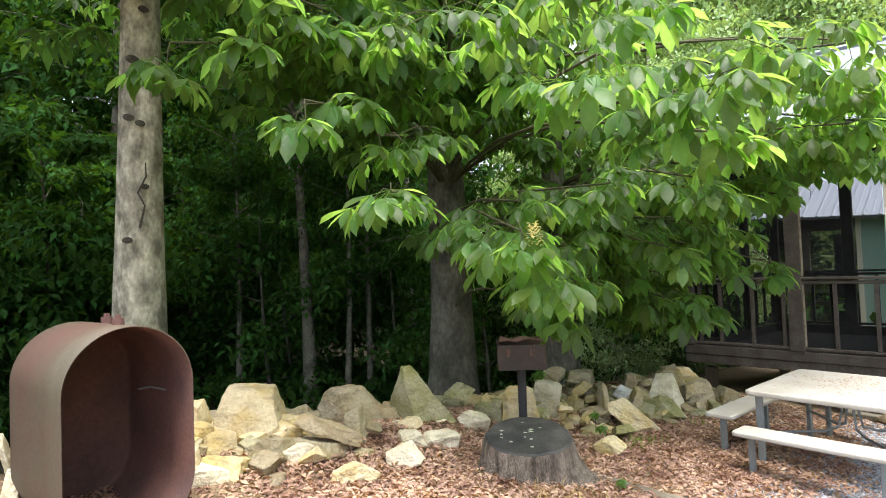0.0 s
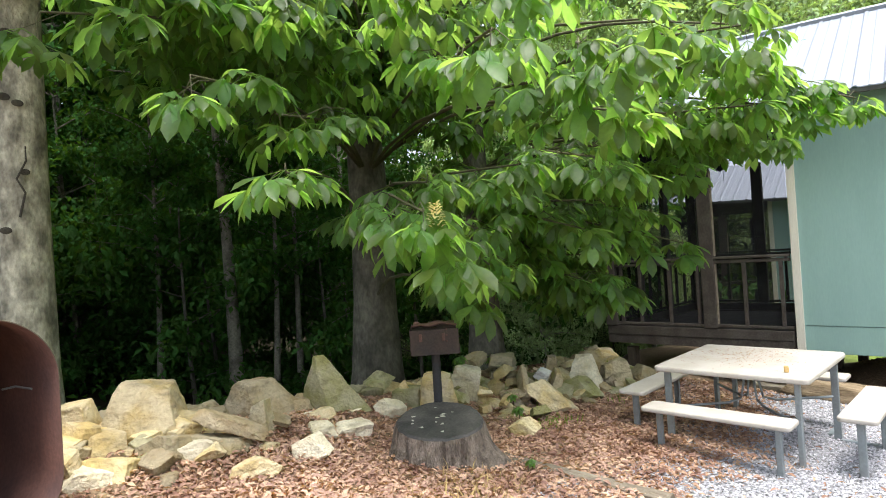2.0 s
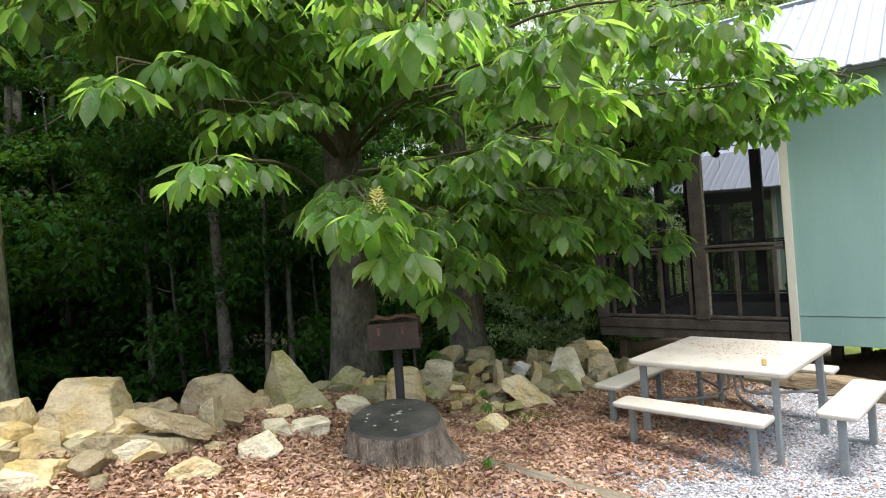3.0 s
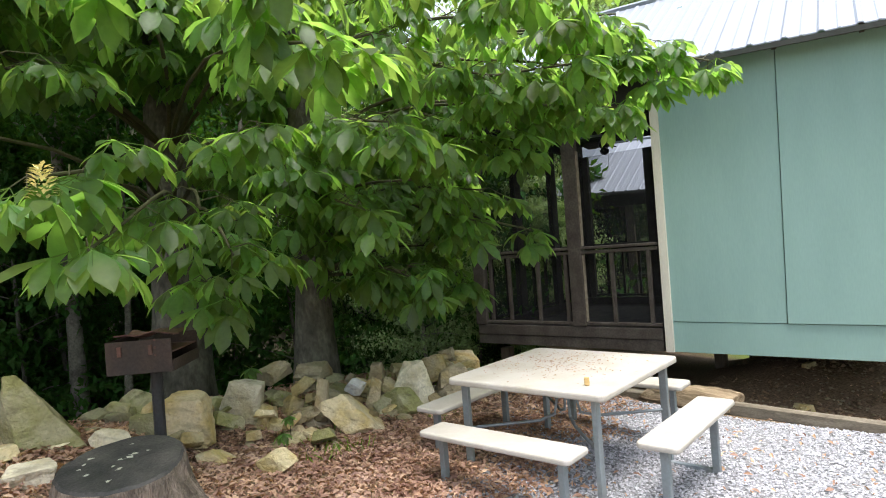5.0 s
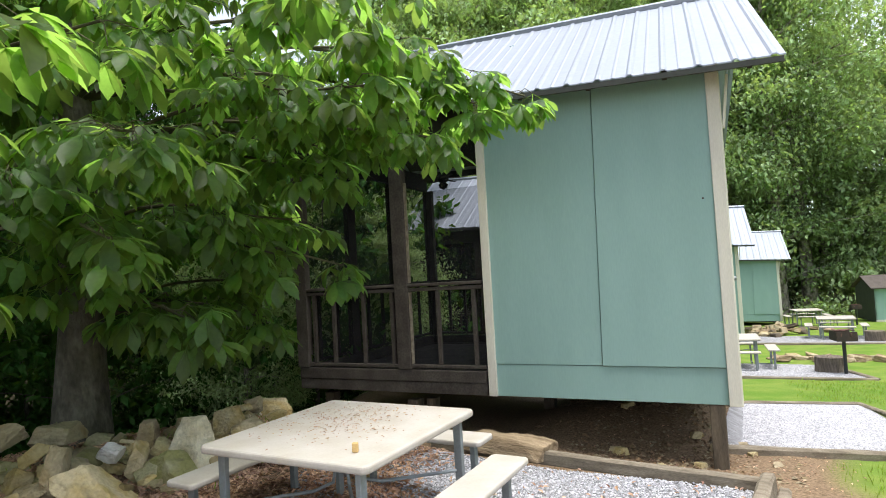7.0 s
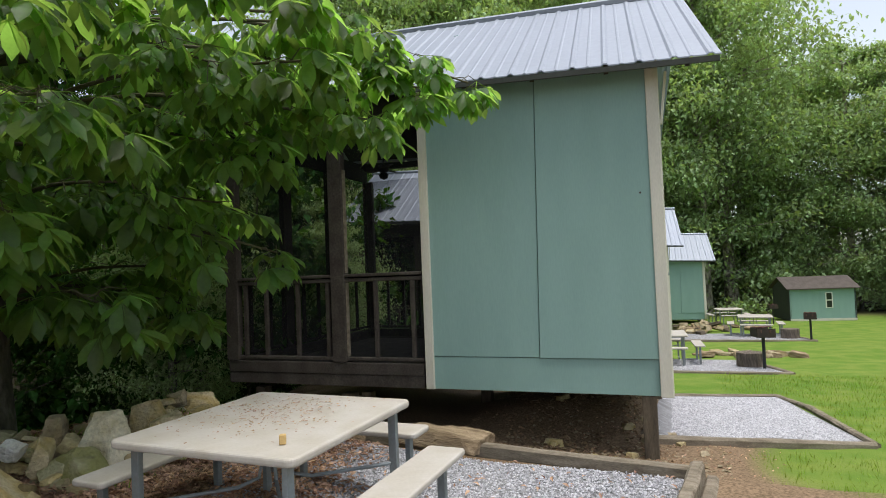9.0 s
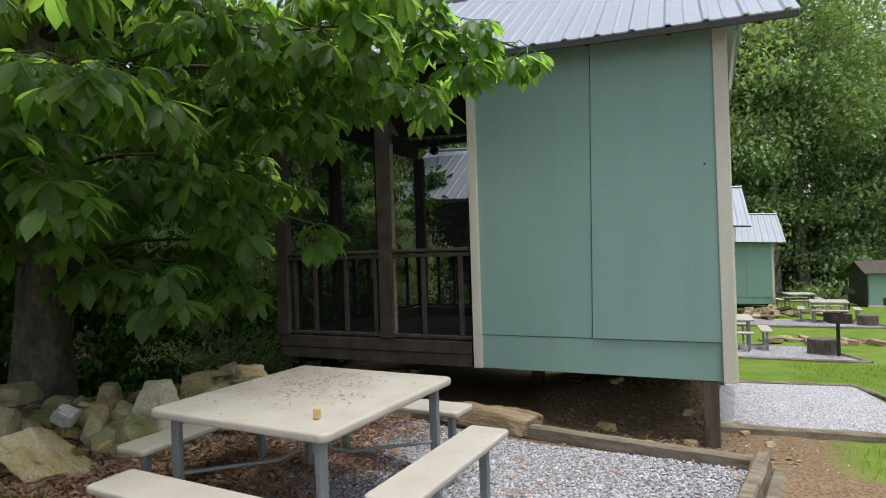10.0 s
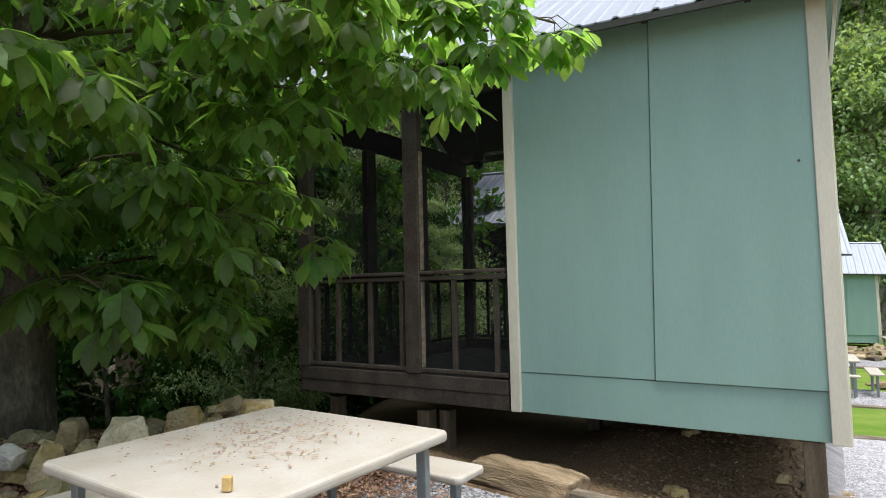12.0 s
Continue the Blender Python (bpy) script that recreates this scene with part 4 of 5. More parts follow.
for x, y, r in ((4.42, 9.2, 10), (7.0, 17.7, -10), (7.3, 27.5, 5)):
    copy_thing(grill, pose(x, y, gz(x, y) + 0.75, 0, 0, r))
for x, y in ((4.2, 9.75), (6.5, 18.5)):
    v, f = tube_data([(0, 0, -0.1), (0, 0, 0.2), (0, 0, 0.36)], [0.31, 0.30, 0.30], 20)
    o = tagged(part("fire_ring", mesh_of("fire_ring", v, f, M_STUMPBARK), M_STUMPBARK), "dark round fire ring on the gravel", "fire ring", "fire rings")
    o.matrix_basis = pose(x, y, gz(x, y))


# ---- cut-open steel tank ----
def build_tank():
    W, H, L = 0.305, 1.05, 0.80
    tk = thing("steel_tank", "rust-brown steel oil tank cut open and stood as a fire shelter", "tank", "", pose(-1.40, -8.065, 0.585, 0, 0, 8))
    prof = []
    for k in range(41):
        a = math.pi * k / 40
        prof.append((W * math.cos(a), H - W + W * math.sin(a)))
    for k in range(41):
        a = math.pi + math.pi * k / 40
        prof.append((W * math.cos(a), W + W * math.sin(a)))
    n = len(prof)
    V, F = [], []
    for s, depths in ((1.0, (0, -0.25, -0.55, -L + 0.04, -L)), (0.988, (-L + 0.012, -L + 0.05, -0.5, -0.25, 0.0))):
        for k, d in enumerate(depths):
            r = s * (0.96 if (s == 1.0 and k == 4) or (s < 1 and k == 0) else 1.0)
            for y, z in prof:
                V.append((d, y * r, H / 2 + (z - H / 2) * r))
    for j in range(9):
        if j == 4:
            continue
        for i in range(n):
            F.append((j * n + i, j * n + (i + 1) % n, (j + 1) * n + (i + 1) % n, (j + 1) * n + i))
    for i in range(n):
        F.append((9 * n + i, 9 * n + (i + 1) % n, (i + 1) % n, i))
    F.append(tuple(range(4 * n, 5 * n)))
    F.append(tuple(range(6 * n - 1, 5 * n - 1, -1)))
    me = mesh_of("shell", V, F, M_TANK)
    me.materials.append(M_RUST)
    for p in me.polygons:
        if min(p.vertices) >= 5 * n:
            p.material_index = 1
        p.use_smooth = len(p.vertices) == 4
    part("shell", me, M_TANK, tk, "painted steel shell, rusty inside")
    for x, y in ((-0.20, 0.02), (-0.42, 0.05)):
        v, f = tube_data([(x, y, H - 0.01), (x, y, H + 0.03)], [0.030, 0.028], 12)
        b = part("bung", mesh_of("bung", v, f, M_RUST), M_RUST, tk, "threaded steel filler plug")
        v, f = tube_data([(x, y, H + 0.03), (x, y, H + 0.05)], [0.018, 0.016], 6)
        part("plug_nut", mesh_of("plug_nut", v, f, M_RUST), M_RUST, b)
    v, f = tube_data([(-0.30, 0.298, 0.66), (-0.42, 0.27, 0.67), (-0.50, 0.24, 0.655)], [0.006, 0.006, 0.006], 6)
    part("wire_hook", mesh_of("wire_hook", v, f, M_STEEL), M_STEEL, tk, "bent wire hook inside")
    return tk


build_tank()


# ---- trees ----
def palmate(rng, detail=4):
    """One hanging compound leaf: five drooping leaflets round the end of a stalk."""
    VV, FF = [], []
    for ang in (-82, -42, 0, 42, 82):
        L = 0.192 * (1 - 0.0036 * abs(ang)) * rng.uniform(0.88, 1.12)
        v, f = leaflet(detail, L, L * 0.212, 0.28, rng.uniform(0.1, 0.4))
        R = np.array((pose(0, 0, 0, rng.uniform(-12, 12), rng.uniform(12, 42), ang + rng.uniform(-9, 9))).to_3x3())
        o = sum(len(x) for x in VV)
        VV.append(v @ R.T)
        FF += [tuple(i + o for i in q) for q in f]
    o = sum(len(x) for x in VV)
    VV.append(np.array([(0, 0.0025, 0), (0, -0.0025, 0), (-0.13, -0.002, 0.03), (-0.13, 0.002, 0.03), (0, 0, 0.003), (0, 0, -0.003), (-0.13, 0, 0.028), (-0.13, 0, 0.032)]))
    FF += [(o, o + 1, o + 2, o + 3), (o + 4, o + 5, o + 6, o + 7)]
    return np.concatenate(VV), FF


def scatter(template, places, mats, sizes):
    """Copies of a small blade joined into verts and faces."""
    V, F = template
    n = len(V)
    P = np.asarray(places)
    out = np.einsum("kij,nj->kni", np.asarray(mats), V) * np.asarray(sizes)[:, None, None] + P[:, None, :]
    faces = []
    for k in range(len(P)):
        o = k * n
        faces += [tuple(i + o for i in q) for q in F]
    return out.reshape(-1, 3), faces


def limb_path(rng, a, b, sag=0.15, n=7):
    a, b = Vector(a), Vector(b)
    L = (b - a).length
    w = Vector((rng.uniform(-1, 1), rng.uniform(-1, 1), 0)) * 0.06 * L
    return [a.lerp(b, t) + w * math.sin(math.pi * t) + Vector((0, 0, sag * L * math.sin(math.pi * t) * (1 - 0.5 * t))) for t in [i / (n - 1) for i in range(n)]]


LR = random.Random(77)
PALMS = [palmate(LR, 4) for _ in range(6)]
PALMS_HIGH = [palmate(LR, 2) for _ in range(6)]
PALM_MESH = [mesh_of("leaf", v, f, M_LEAF, True) for v, f in PALMS]
STALK = Vector((-0.13, 0, 0.03))


def buckeye(name, base, r0, height, boughs, label, near, filler, seed, lean=(0, 0)):
    """A tree whose boughs end in whorls of stalked leaves; near: leaves set singly; filler: blocks of crown leaves, the
    high ones added to cast shade.
    """
    rng = random.Random(seed)
    t = thing(name, label, "tree", "trees by the stone border")
    bx, by = base
    zb = gz(bx, by) - 0.2
    pts, rad = [], []
    for i in range(12):
        q = i / 11
        pts.append((bx + lean[0] * q + 0.08 * math.sin(3 * q + seed), by + lean[1] * q + 0.08 * math.sin(4 * q), zb + q * height))
        rad.append(r0 * (1 + 0.4 * math.exp(-14 * q)) * (1 - 0.75 * q))
    tv, tf = tube_data(pts, rad, 18)
    tv = [v + Vector((noise.noise(v * 3) * 0.03 * r0 / 0.3, noise.noise(v * 3 + Vector((5, 5, 5))) * 0.03 * r0 / 0.3, 0)) for v in tv]
    part("trunk", mesh_of("trunk", tv, tf, M_BARKDARK, True), M_BARKDARK, t)
    low, high, singles = [], [], []

    def whorl(p, n, out, single, store, grow=1.0):
        a0 = rng.uniform(0, 6.28)
        for i in range(n):
            ang = a0 + 6.283 * i / n + rng.uniform(-0.35, 0.35)
            if out is not None:
                ang = out + 2.6 * (i / max(1, n - 1) - 0.5) + rng.uniform(-0.5, 0.5)
            size = rng.uniform(0.75, 1.42) * grow
            m = pose(0, 0, 0, rng.uniform(-16, 16), rng.uniform(-6, 30), math.degrees(ang))
            at = p - m.to_3x3() @ STALK * size
            (singles if single and len(singles) < near else store).append((at, m, size))

    for tip, count, spread, hero in boughs:
        tip = Vector(tip)
        q = min(0.95, max(0.12, (tip.z + 0.4 - zb) / height))
        a = Vector(pts[int(q * 11)])
        path = limb_path(rng, a, tip, 0.12)
        wood = [tube_data(path, [0.019 * (1 - i / 7) ** 0.8 + 0.004 for i in range(7)], 6)]
        out = math.atan2(tip.y - a.y, tip.x - a.x)
        for k in range(max(2, count // 5)):
            u = 1 - (0.42 if hero else 0.7) * (k / max(1, count // 5)) ** 1.2 * rng.uniform(0.6, 1.15)
            i = min(5, int(u * 6))
            p0 = path[i].lerp(path[i + 1], u * 6 - i)
            side = rng.uniform(-1.9, 1.9)
            rr = spread * (0.25 + 0.75 * rng.random()) if k else 0.03
            p = p0 + Vector((math.cos(out + side) * rr, math.sin(out + side) * rr, rng.uniform(-0.42, 0.22) * spread))
            whorl(p, rng.choice((4, 5, 5, 6)), out + side * 0.6 if rng.random() < 0.6 else None, hero and u > 0.5, low)
            wood.append(tube_data([p0, p0.lerp(p, 0.5) + Vector((0, 0, 0.05)), p], [0.005, 0.004, 0.003], 5))
        wv, wf = join_data(wood)
        part("bough", mesh_of("bough", wv, wf, M_TWIG), M_TWIG, t, "thin green-brown bough with twigs")
    for (x0, x1, y0, y1, z0, z1), count in filler:
        for _ in range(count // 5):
            p = Vector((rng.uniform(x0, x1), rng.uniform(y0, y1), rng.uniform(z0, z1)))
            if noise.noise(p * 0.9 + Vector((seed, 0, 0))) > -0.16:
                whorl(p, 5, None, False, high if z0 > 3.8 else low, 1.75 if z0 > 6 else 1.05)
    VV, FF, o = [], [], 0
    for store, kinds in ((low, PALMS), (high, PALMS_HIGH)):
        for k in range(6):
            some = store[k::6]
            if some:
                v, f = scatter(kinds[k], [tuple(e[0]) for e in some], [np.array(e[1].to_3x3()) for e in some], [e[2] for e in some])
                VV.append(v)
                FF += [tuple(i + o for i in q) for q in f]
                o += len(v)
    cr = part("crown", mesh_of("crown", np.concatenate(VV), FF, M_LEAF, True), M_LEAF, t, "dense crown of hanging five-fingered green leaves")
    cr["kind"] = "stuff"
    for p, m, s in singles:
        lf = new("leaf", PALM_MESH[rng.randrange(6)])
        lf.parent = t
        lf.matrix_basis = Matrix.Translation(p) @ m @ Matrix.Scale(s, 4)
    return t


buckeye("buckeye_tree", (-3.95, -3.70), 0.31, 9.0,
        [((-0.75, -5.92, 2.08), 30, 0.26, True), ((-0.72, -5.72, 1.74), 26, 0.24, True), ((-1.28, -6.55, 2.36), 22, 0.28, True),
         ((-1.70, -6.92, 3.0), 30, 0.36, True), ((-1.9, -6.2, 2.9), 30, 0.40, False), ((-2.5, -7.5, 3.5), 30, 0.6, False),
         ((-0.12, -5.92, 3.05), 36, 0.32, True), ((0.25, -5.15, 2.86), 40, 0.36, True), ((0.10, -4.92, 2.68), 26, 0.28, True),
         ((-0.3, -5.4, 3.6), 50, 0.5, False), ((0.0, -4.2, 3.5), 36, 0.45, False), ((-1.1, -6.2, 3.6), 56, 0.55, False), ((-2.1, -6.9, 3.9), 60, 0.6, False),
         ((-1.27, -4.62, 1.70), 34, 0.26, True), ((-1.32, -4.70, 1.48), 20, 0.18, True), ((-1.15, -4.9, 2.0), 24, 0.30, False), ((-1.2, -5.4, 2.35), 18, 0.36, False),
         ((-0.9, -4.6, 2.5), 28, 0.36, False), ((-2.3, -5.2, 2.3), 20, 0.40, False),
         ((-0.36, -4.1, 3.05), 26, 0.36, False), ((-2.6, -6.3, 3.1), 24, 0.5, False)],
        "buckeye tree with long boughs of hanging five-fingered leaves", 140,
        # Blocks above z 4: canopy mostly out of view, added to shade boughs and woods.
        [((-3.8, -2.2, -6.6, -3.6, 3.3, 4.4), 500), ((-5.0, -2.0, -8.2, -3.0, 4.2, 6.5), 2800), ((-9.0, -1.6, -10.0, 0.5, 6.3, 10.0), 4400)], 21)
buckeye("buckeye_tree", (-2.95, -2.64), 0.21, 7.5,
        [((0.90, -0.98, 3.20), 70, 0.24, True), ((0.55, -1.3, 3.12), 80, 0.32, True), ((0.30, -1.60, 2.80), 40, 0.26, True), ((0.28, -2.4, 3.05), 70, 0.4, True),
         ((0.1, -3.3, 3.65), 44, 0.5, False), ((0.3, -2.8, 3.3), 55, 0.36, False), ((-0.52, -3.82, 2.55), 50, 0.36, True), ((-0.77, -1.82, 2.85), 60, 0.45, False), ((-1.0, -1.25, 3.1), 60, 0.42, False), ((-0.75, -3.3, 2.5), 56, 0.42, True),
         ((-0.82, -3.78, 1.96), 24, 0.22, True), ((-0.82, -1.45, 1.78), 20, 0.22, True), ((-1.2, -2.65, 2.3), 44, 0.34, False), ((-1.3, -1.6, 2.25), 44, 0.34, False), ((-1.36, -1.95, 1.35), 44, 0.30, True),
         ((-1.3, -2.85, 1.42), 60, 0.34, True), ((-0.5, -1.9, 2.5), 40, 0.36, False), ((-0.1, -1.1, 3.0), 80, 0.36, False), ((-1.0, -2.2, 1.9), 30, 0.3, False),
         ((-0.5, -2.6, 3.1), 70, 0.5, False), ((0.25, -1.9, 3.5), 60, 0.4, False), ((0.3, -1.6, 3.65), 36, 0.32, False), ((0.4, -2.3, 3.8), 24, 0.4, False), ((0.5, -3.4, 3.5), 30, 0.45, False), ((-2.1, -1.0, 2.4), 60, 0.4, False),
         ((-2.1, -1.3, 1.7), 60, 0.4, False), ((-1.8, -2.0, 2.2), 60, 0.45, False), ((-1.9, -3.4, 2.3), 60, 0.45, False), ((-1.6, -3.9, 2.4), 50, 0.45, False),
         ((-1.6, -3.4, 1.75), 44, 0.36, False), ((-1.7, -2.9, 2.0), 44, 0.40, False), ((-1.9, -2.3, 1.5), 44, 0.36, False), ((-1.8, -4.2, 1.95), 40, 0.36, False),
         ((-2.2, -1.8, 1.2), 40, 0.36, False), ((-2.4, -3.5, 2.6), 40, 0.45, False)],
        "slender buckeye tree reaching over the cabin porch", 150,
        # The higher block is added canopy that keeps light off the boughs below.
        [((-3.4, -1.7, -3.6, -1.0, 2.2, 4.2), 520), ((-4.2, -2.0, -4.4, -0.4, 3.9, 5.8), 1500)], 22)
# flower spike
fv, ff = [], []
fr = random.Random(4)
for k in range(90):
    h = k / 90
    a = k * 2.4
    r = 0.11 * (1 - 0.75 * h)
    v, f = leaflet(2, 0.04, 0.011, 0.2, 0.2)
    R = np.array(pose(0, 0, 0, 0, fr.uniform(-50, 0), math.degrees(a)).to_3x3())
    v = v @ R.T + np.array((r * math.cos(a) * 0.4, r * math.sin(a) * 0.4, h * 0.15))
    ff += [tuple(i + len(fv) for i in q) for q in f]
    fv += list(v)
fl = tagged(part("flower_spike", mesh_of("flower_spike", fv, ff, M_FLOWER), M_FLOWER), "upright yellow flower spike on a buckeye twig", "flower")
fl.matrix_basis = pose(-0.66, -5.90, 1.97)


def forest_tree(name, height, r0, crown_low, spread, leaves, leaf_size, leaf_mat, bark, seed, label, group, limbs=14):
    """A template tree with its base at the origin."""
    rng = random.Random(seed)
    t = thing(name, label, "tree", group)
    pts = [(0.15 * math.sin(seed + 3 * q), 0.15 * math.sin(seed * 2 + 2.5 * q) - 0.15 * math.sin(seed * 2), q * height - 0.4) for q in [i / 10 for i in range(11)]]
    rad = [r0 * (1 + 0.5 * math.exp(-12 * i / 10)) * (1 - 0.085 * i) for i in range(11)]
    tv, tf = tube_data(pts, rad, 10)
    items = [(tv, tf)]
    tmpl = leaflet(2, 1.0, 0.30, 0.3, 0.3)
    P, Ms, S = [], [], []
    for k in range(limbs):
        h = crown_low + (1 - crown_low) * (k + rng.random()) / limbs
        a = Vector(pts[min(10, int(h * 10))])
        ang = k * 2.4 + rng.uniform(-0.4, 0.4)
        reach = spread * (0.45 + 0.55 * math.sin(math.pi * min(1, (h - crown_low) / (1 - crown_low) * 0.75 + 0.22))) * rng.uniform(0.7, 1.2)
        tip = a + Vector((math.cos(ang) * reach, math.sin(ang) * reach, reach * rng.uniform(0.05, 0.5)))
        path = limb_path(rng, a, tip, 0.1, 5)
        items.append(tube_data(path, [r0 * 0.28 * (1 - 0.85 * i / 4) for i in range(5)], 5))
        for c in range(5):
            u = 0.35 + 0.65 * (c + rng.random()) / 5
            i = min(3, int(u * 4))
            cen = path[i].lerp(path[i + 1], u * 4 - i) + Vector((rng.gauss(0, 0.3), rng.gauss(0, 0.3), rng.gauss(0, 0.2))) * reach * 0.35
            rr = reach * rng.uniform(0.16, 0.34)
            for _ in range(leaves // (limbs * 5)):
                d = Vector((rng.gauss(0, 1), rng.gauss(0, 1), rng.gauss(0, 0.6)))
                P.append(tuple(cen + d * rr * 0.6))
                Ms.append(np.array(pose(0, 0, 0, rng.uniform(-40, 40), rng.uniform(-10, 60), rng.uniform(0, 360)).to_3x3()))
                S.append(leaf_size * rng.uniform(0.7, 1.3))
    part("trunk", mesh_of("trunk", *join_data(items), bark, True), bark, t)
    v, f = scatter(tmpl, P, Ms, S)
    part("crown", mesh_of("crown", v, f, leaf_mat), leaf_mat, t)
    return t


G1, G2 = "trees of the wood", "distant trees behind the lawn"
L1 = "slender pale-barked woodland tree with a high leafy crown"
L2 = "tall broadleaved tree in full green leaf at the wood's edge"
tall = forest_tree("forest_tree", 15, 0.28, 0.42, 3.4, 5200, 0.24, M_LEAFDEEP, M_BARK, 31, "stout grey-barked tree with knots standing behind the border", G1, 20)
for a, h, r in ((-20, 3.75, 0.05), (4, 3.7, 0.045), (-8, 4.35, 0.06), (10, 3.05, 0.04), (-30, 2.5, 0.045), (20, 4.9, 0.05)):
    kb = bmesh.new()
    bmesh.ops.create_uvsphere(kb, u_segments=10, v_segments=7, radius=r)
    kb.transform(pose(0.262 * math.cos(radians(a)) + 0.05, 0.255 * math.sin(radians(a)), h) @ Matrix.Diagonal((0.3, 1.1, 0.75, 1)))
    part("knot", kb, M_KNOT, tall, "dark healed knot")
v, f = tube_data([(0.32, -0.02, 2.62), (0.34, 0.03, 2.85), (0.33, -0.03, 2.98), (0.34, 0.05, 3.15), (0.30, 0.06, 3.3)], [0.012, 0.011, 0.01, 0.009, 0.006], 6)
part("dead_twig", mesh_of("dead_twig", v, f, M_KNOT), M_KNOT, tall, "crooked dark dead twig")
tall.matrix_basis = pose(-3.98, -7.36, gz(-3.98, -7.36), 0.8, 1.0, 0) @ Matrix.Scale(0.83, 4)
thin = forest_tree("forest_tree", 13, 0.13, 0.42, 2.6, 3600, 0.22, M_LEAFDEEP, M_BARKTHIN, 32, L1, G1, 16)
thin.matrix_basis = pose(-9.15, -2.9, gz(-9.15, -2.9), 0, -2, 40)
under = forest_tree("understory_tree", 5.5, 0.05, 0.08, 1.9, 3400, 0.17, M_LEAFDEEP, M_BARKDARK, 33, "low leafy understory sapling in the shade", G1, 16)
under.matrix_basis = pose(-16.5, -6.2, gz(-16.5, -6.2), 0, 0, 0)
edge = forest_tree("edge_tree", 17, 0.26, 0.04, 4.6, 34000, 0.20, M_HAZYLEAF, M_BARK, 34, L2, G2, 40)
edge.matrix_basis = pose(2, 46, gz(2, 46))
rf = random.Random(12)
for k in range(80):
    x, y = rf.uniform(-36, -9), rf.uniform(-18, 26)
    if (abs(y + 4) < 4 and x > -13) or (x > -14 and y > -3):
        continue
    copy_thing(thin if k % 3 or x > -16 else tall, pose(x, y, gz(x, y), rf.uniform(-3, 3), rf.uniform(-3, 3), rf.uniform(0, 360)))
for k in range(46):
    x, y = rf.uniform(-42, -20), rf.uniform(-34, 14)
    copy_thing(under, pose(x, y, gz(x, y) - 0.2, 0, 0, rf.uniform(0, 360)) @ Matrix.Scale(rf.uniform(2.0, 3.0), 4))
for x, y in ((-12.7, -4.53), (-16.4, -1.33), (-10.4, -3.84), (-8.76, -2.25), (-8.78, -1.57)):
    copy_thing(thin, pose(x, y, gz(x, y), rf.uniform(-2, 2), rf.uniform(-2, 2), rf.uniform(0, 360)) @ Matrix.Scale(0.55, 4))
for k in range(70):
    x, y = -9.8 - 16 * rf.random() ** 1.5, rf.uniform(-13, 16)
    if x > -12 and -6.8 < y < -3.4:
        x -= 3
    copy_thing(under, pose(x, y, gz(x, y) - 0.1, 0, 0, rf.uniform(0, 360)))
for x, y in ((-8.6, -0.9), (-7.2, 0.2), (-9.6, -10.6), (-10.4, -8.2), (-10.7, -2.5), (-11.9, -3.0), (-12.8, -2.2), (-16.2, -7.6), (-17.5, -6.6), (-13, -5.2), (-12.6, -3.9), (-14, -6.6), (-11.6, -6.2), (-4.5, 1.2), (-4.8, 3.2), (-5.2, 5.5), (-6.6, 8), (-7.5, 3), (-8, 4.5), (-9.5, 7), (-10, 3)):
    copy_thing(under, pose(x, y, gz(x, y) - 0.1, 0, 0, rf.uniform(0, 360)))
for x, y, k in ((-10.2, 7, 0.9), (-7.4, 10.5, 0.8)):
    copy_thing(tall, pose(x, y, gz(x, y), 0, 0, 140 * k) @ Matrix.Scale(k, 4))
for x, y, k in ((-6.6, 2.8, 1.5), (-7.4, 6, 1.7), (-5.6, 7.4, 1.5)):
    copy_thing(under, pose(x, y, gz(x, y) - 0.1, 0, 0, 100 * k) @ Matrix.Scale(k, 4))
# Small added copies; their pale leaf colour stands in for sunlit foliage here.
for x, y, k in ((-4.4, 0.9, 0.24), (-5.3, 2.4, 0.28), (-6.4, 4.4, 0.34), (-5.0, 5.8, 0.3), (-3.9, 4.6, 0.2), (-7.6, 2.6, 0.4), (-8.6, 5.0, 0.5), (-7.0, 7.5, 0.5)):
    copy_thing(edge, pose(x, y, gz(x, y), 0, 0, 300 * k) @ Matrix.Scale(k, 4))
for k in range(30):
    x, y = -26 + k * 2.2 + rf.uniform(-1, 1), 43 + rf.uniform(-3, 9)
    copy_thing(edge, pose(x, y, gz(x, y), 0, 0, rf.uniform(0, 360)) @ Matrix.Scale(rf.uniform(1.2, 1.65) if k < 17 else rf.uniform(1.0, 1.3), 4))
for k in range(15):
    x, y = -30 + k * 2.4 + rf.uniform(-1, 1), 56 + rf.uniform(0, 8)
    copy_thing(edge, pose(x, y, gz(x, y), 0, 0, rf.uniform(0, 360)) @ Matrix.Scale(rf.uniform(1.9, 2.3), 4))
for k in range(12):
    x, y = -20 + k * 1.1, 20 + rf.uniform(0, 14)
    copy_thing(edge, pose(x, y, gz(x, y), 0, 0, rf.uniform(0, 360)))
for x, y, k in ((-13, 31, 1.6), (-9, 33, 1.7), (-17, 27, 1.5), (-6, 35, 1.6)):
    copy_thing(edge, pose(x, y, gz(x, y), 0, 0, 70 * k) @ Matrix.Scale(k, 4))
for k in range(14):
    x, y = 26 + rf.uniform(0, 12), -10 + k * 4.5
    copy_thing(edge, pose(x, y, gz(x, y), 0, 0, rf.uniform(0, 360)))


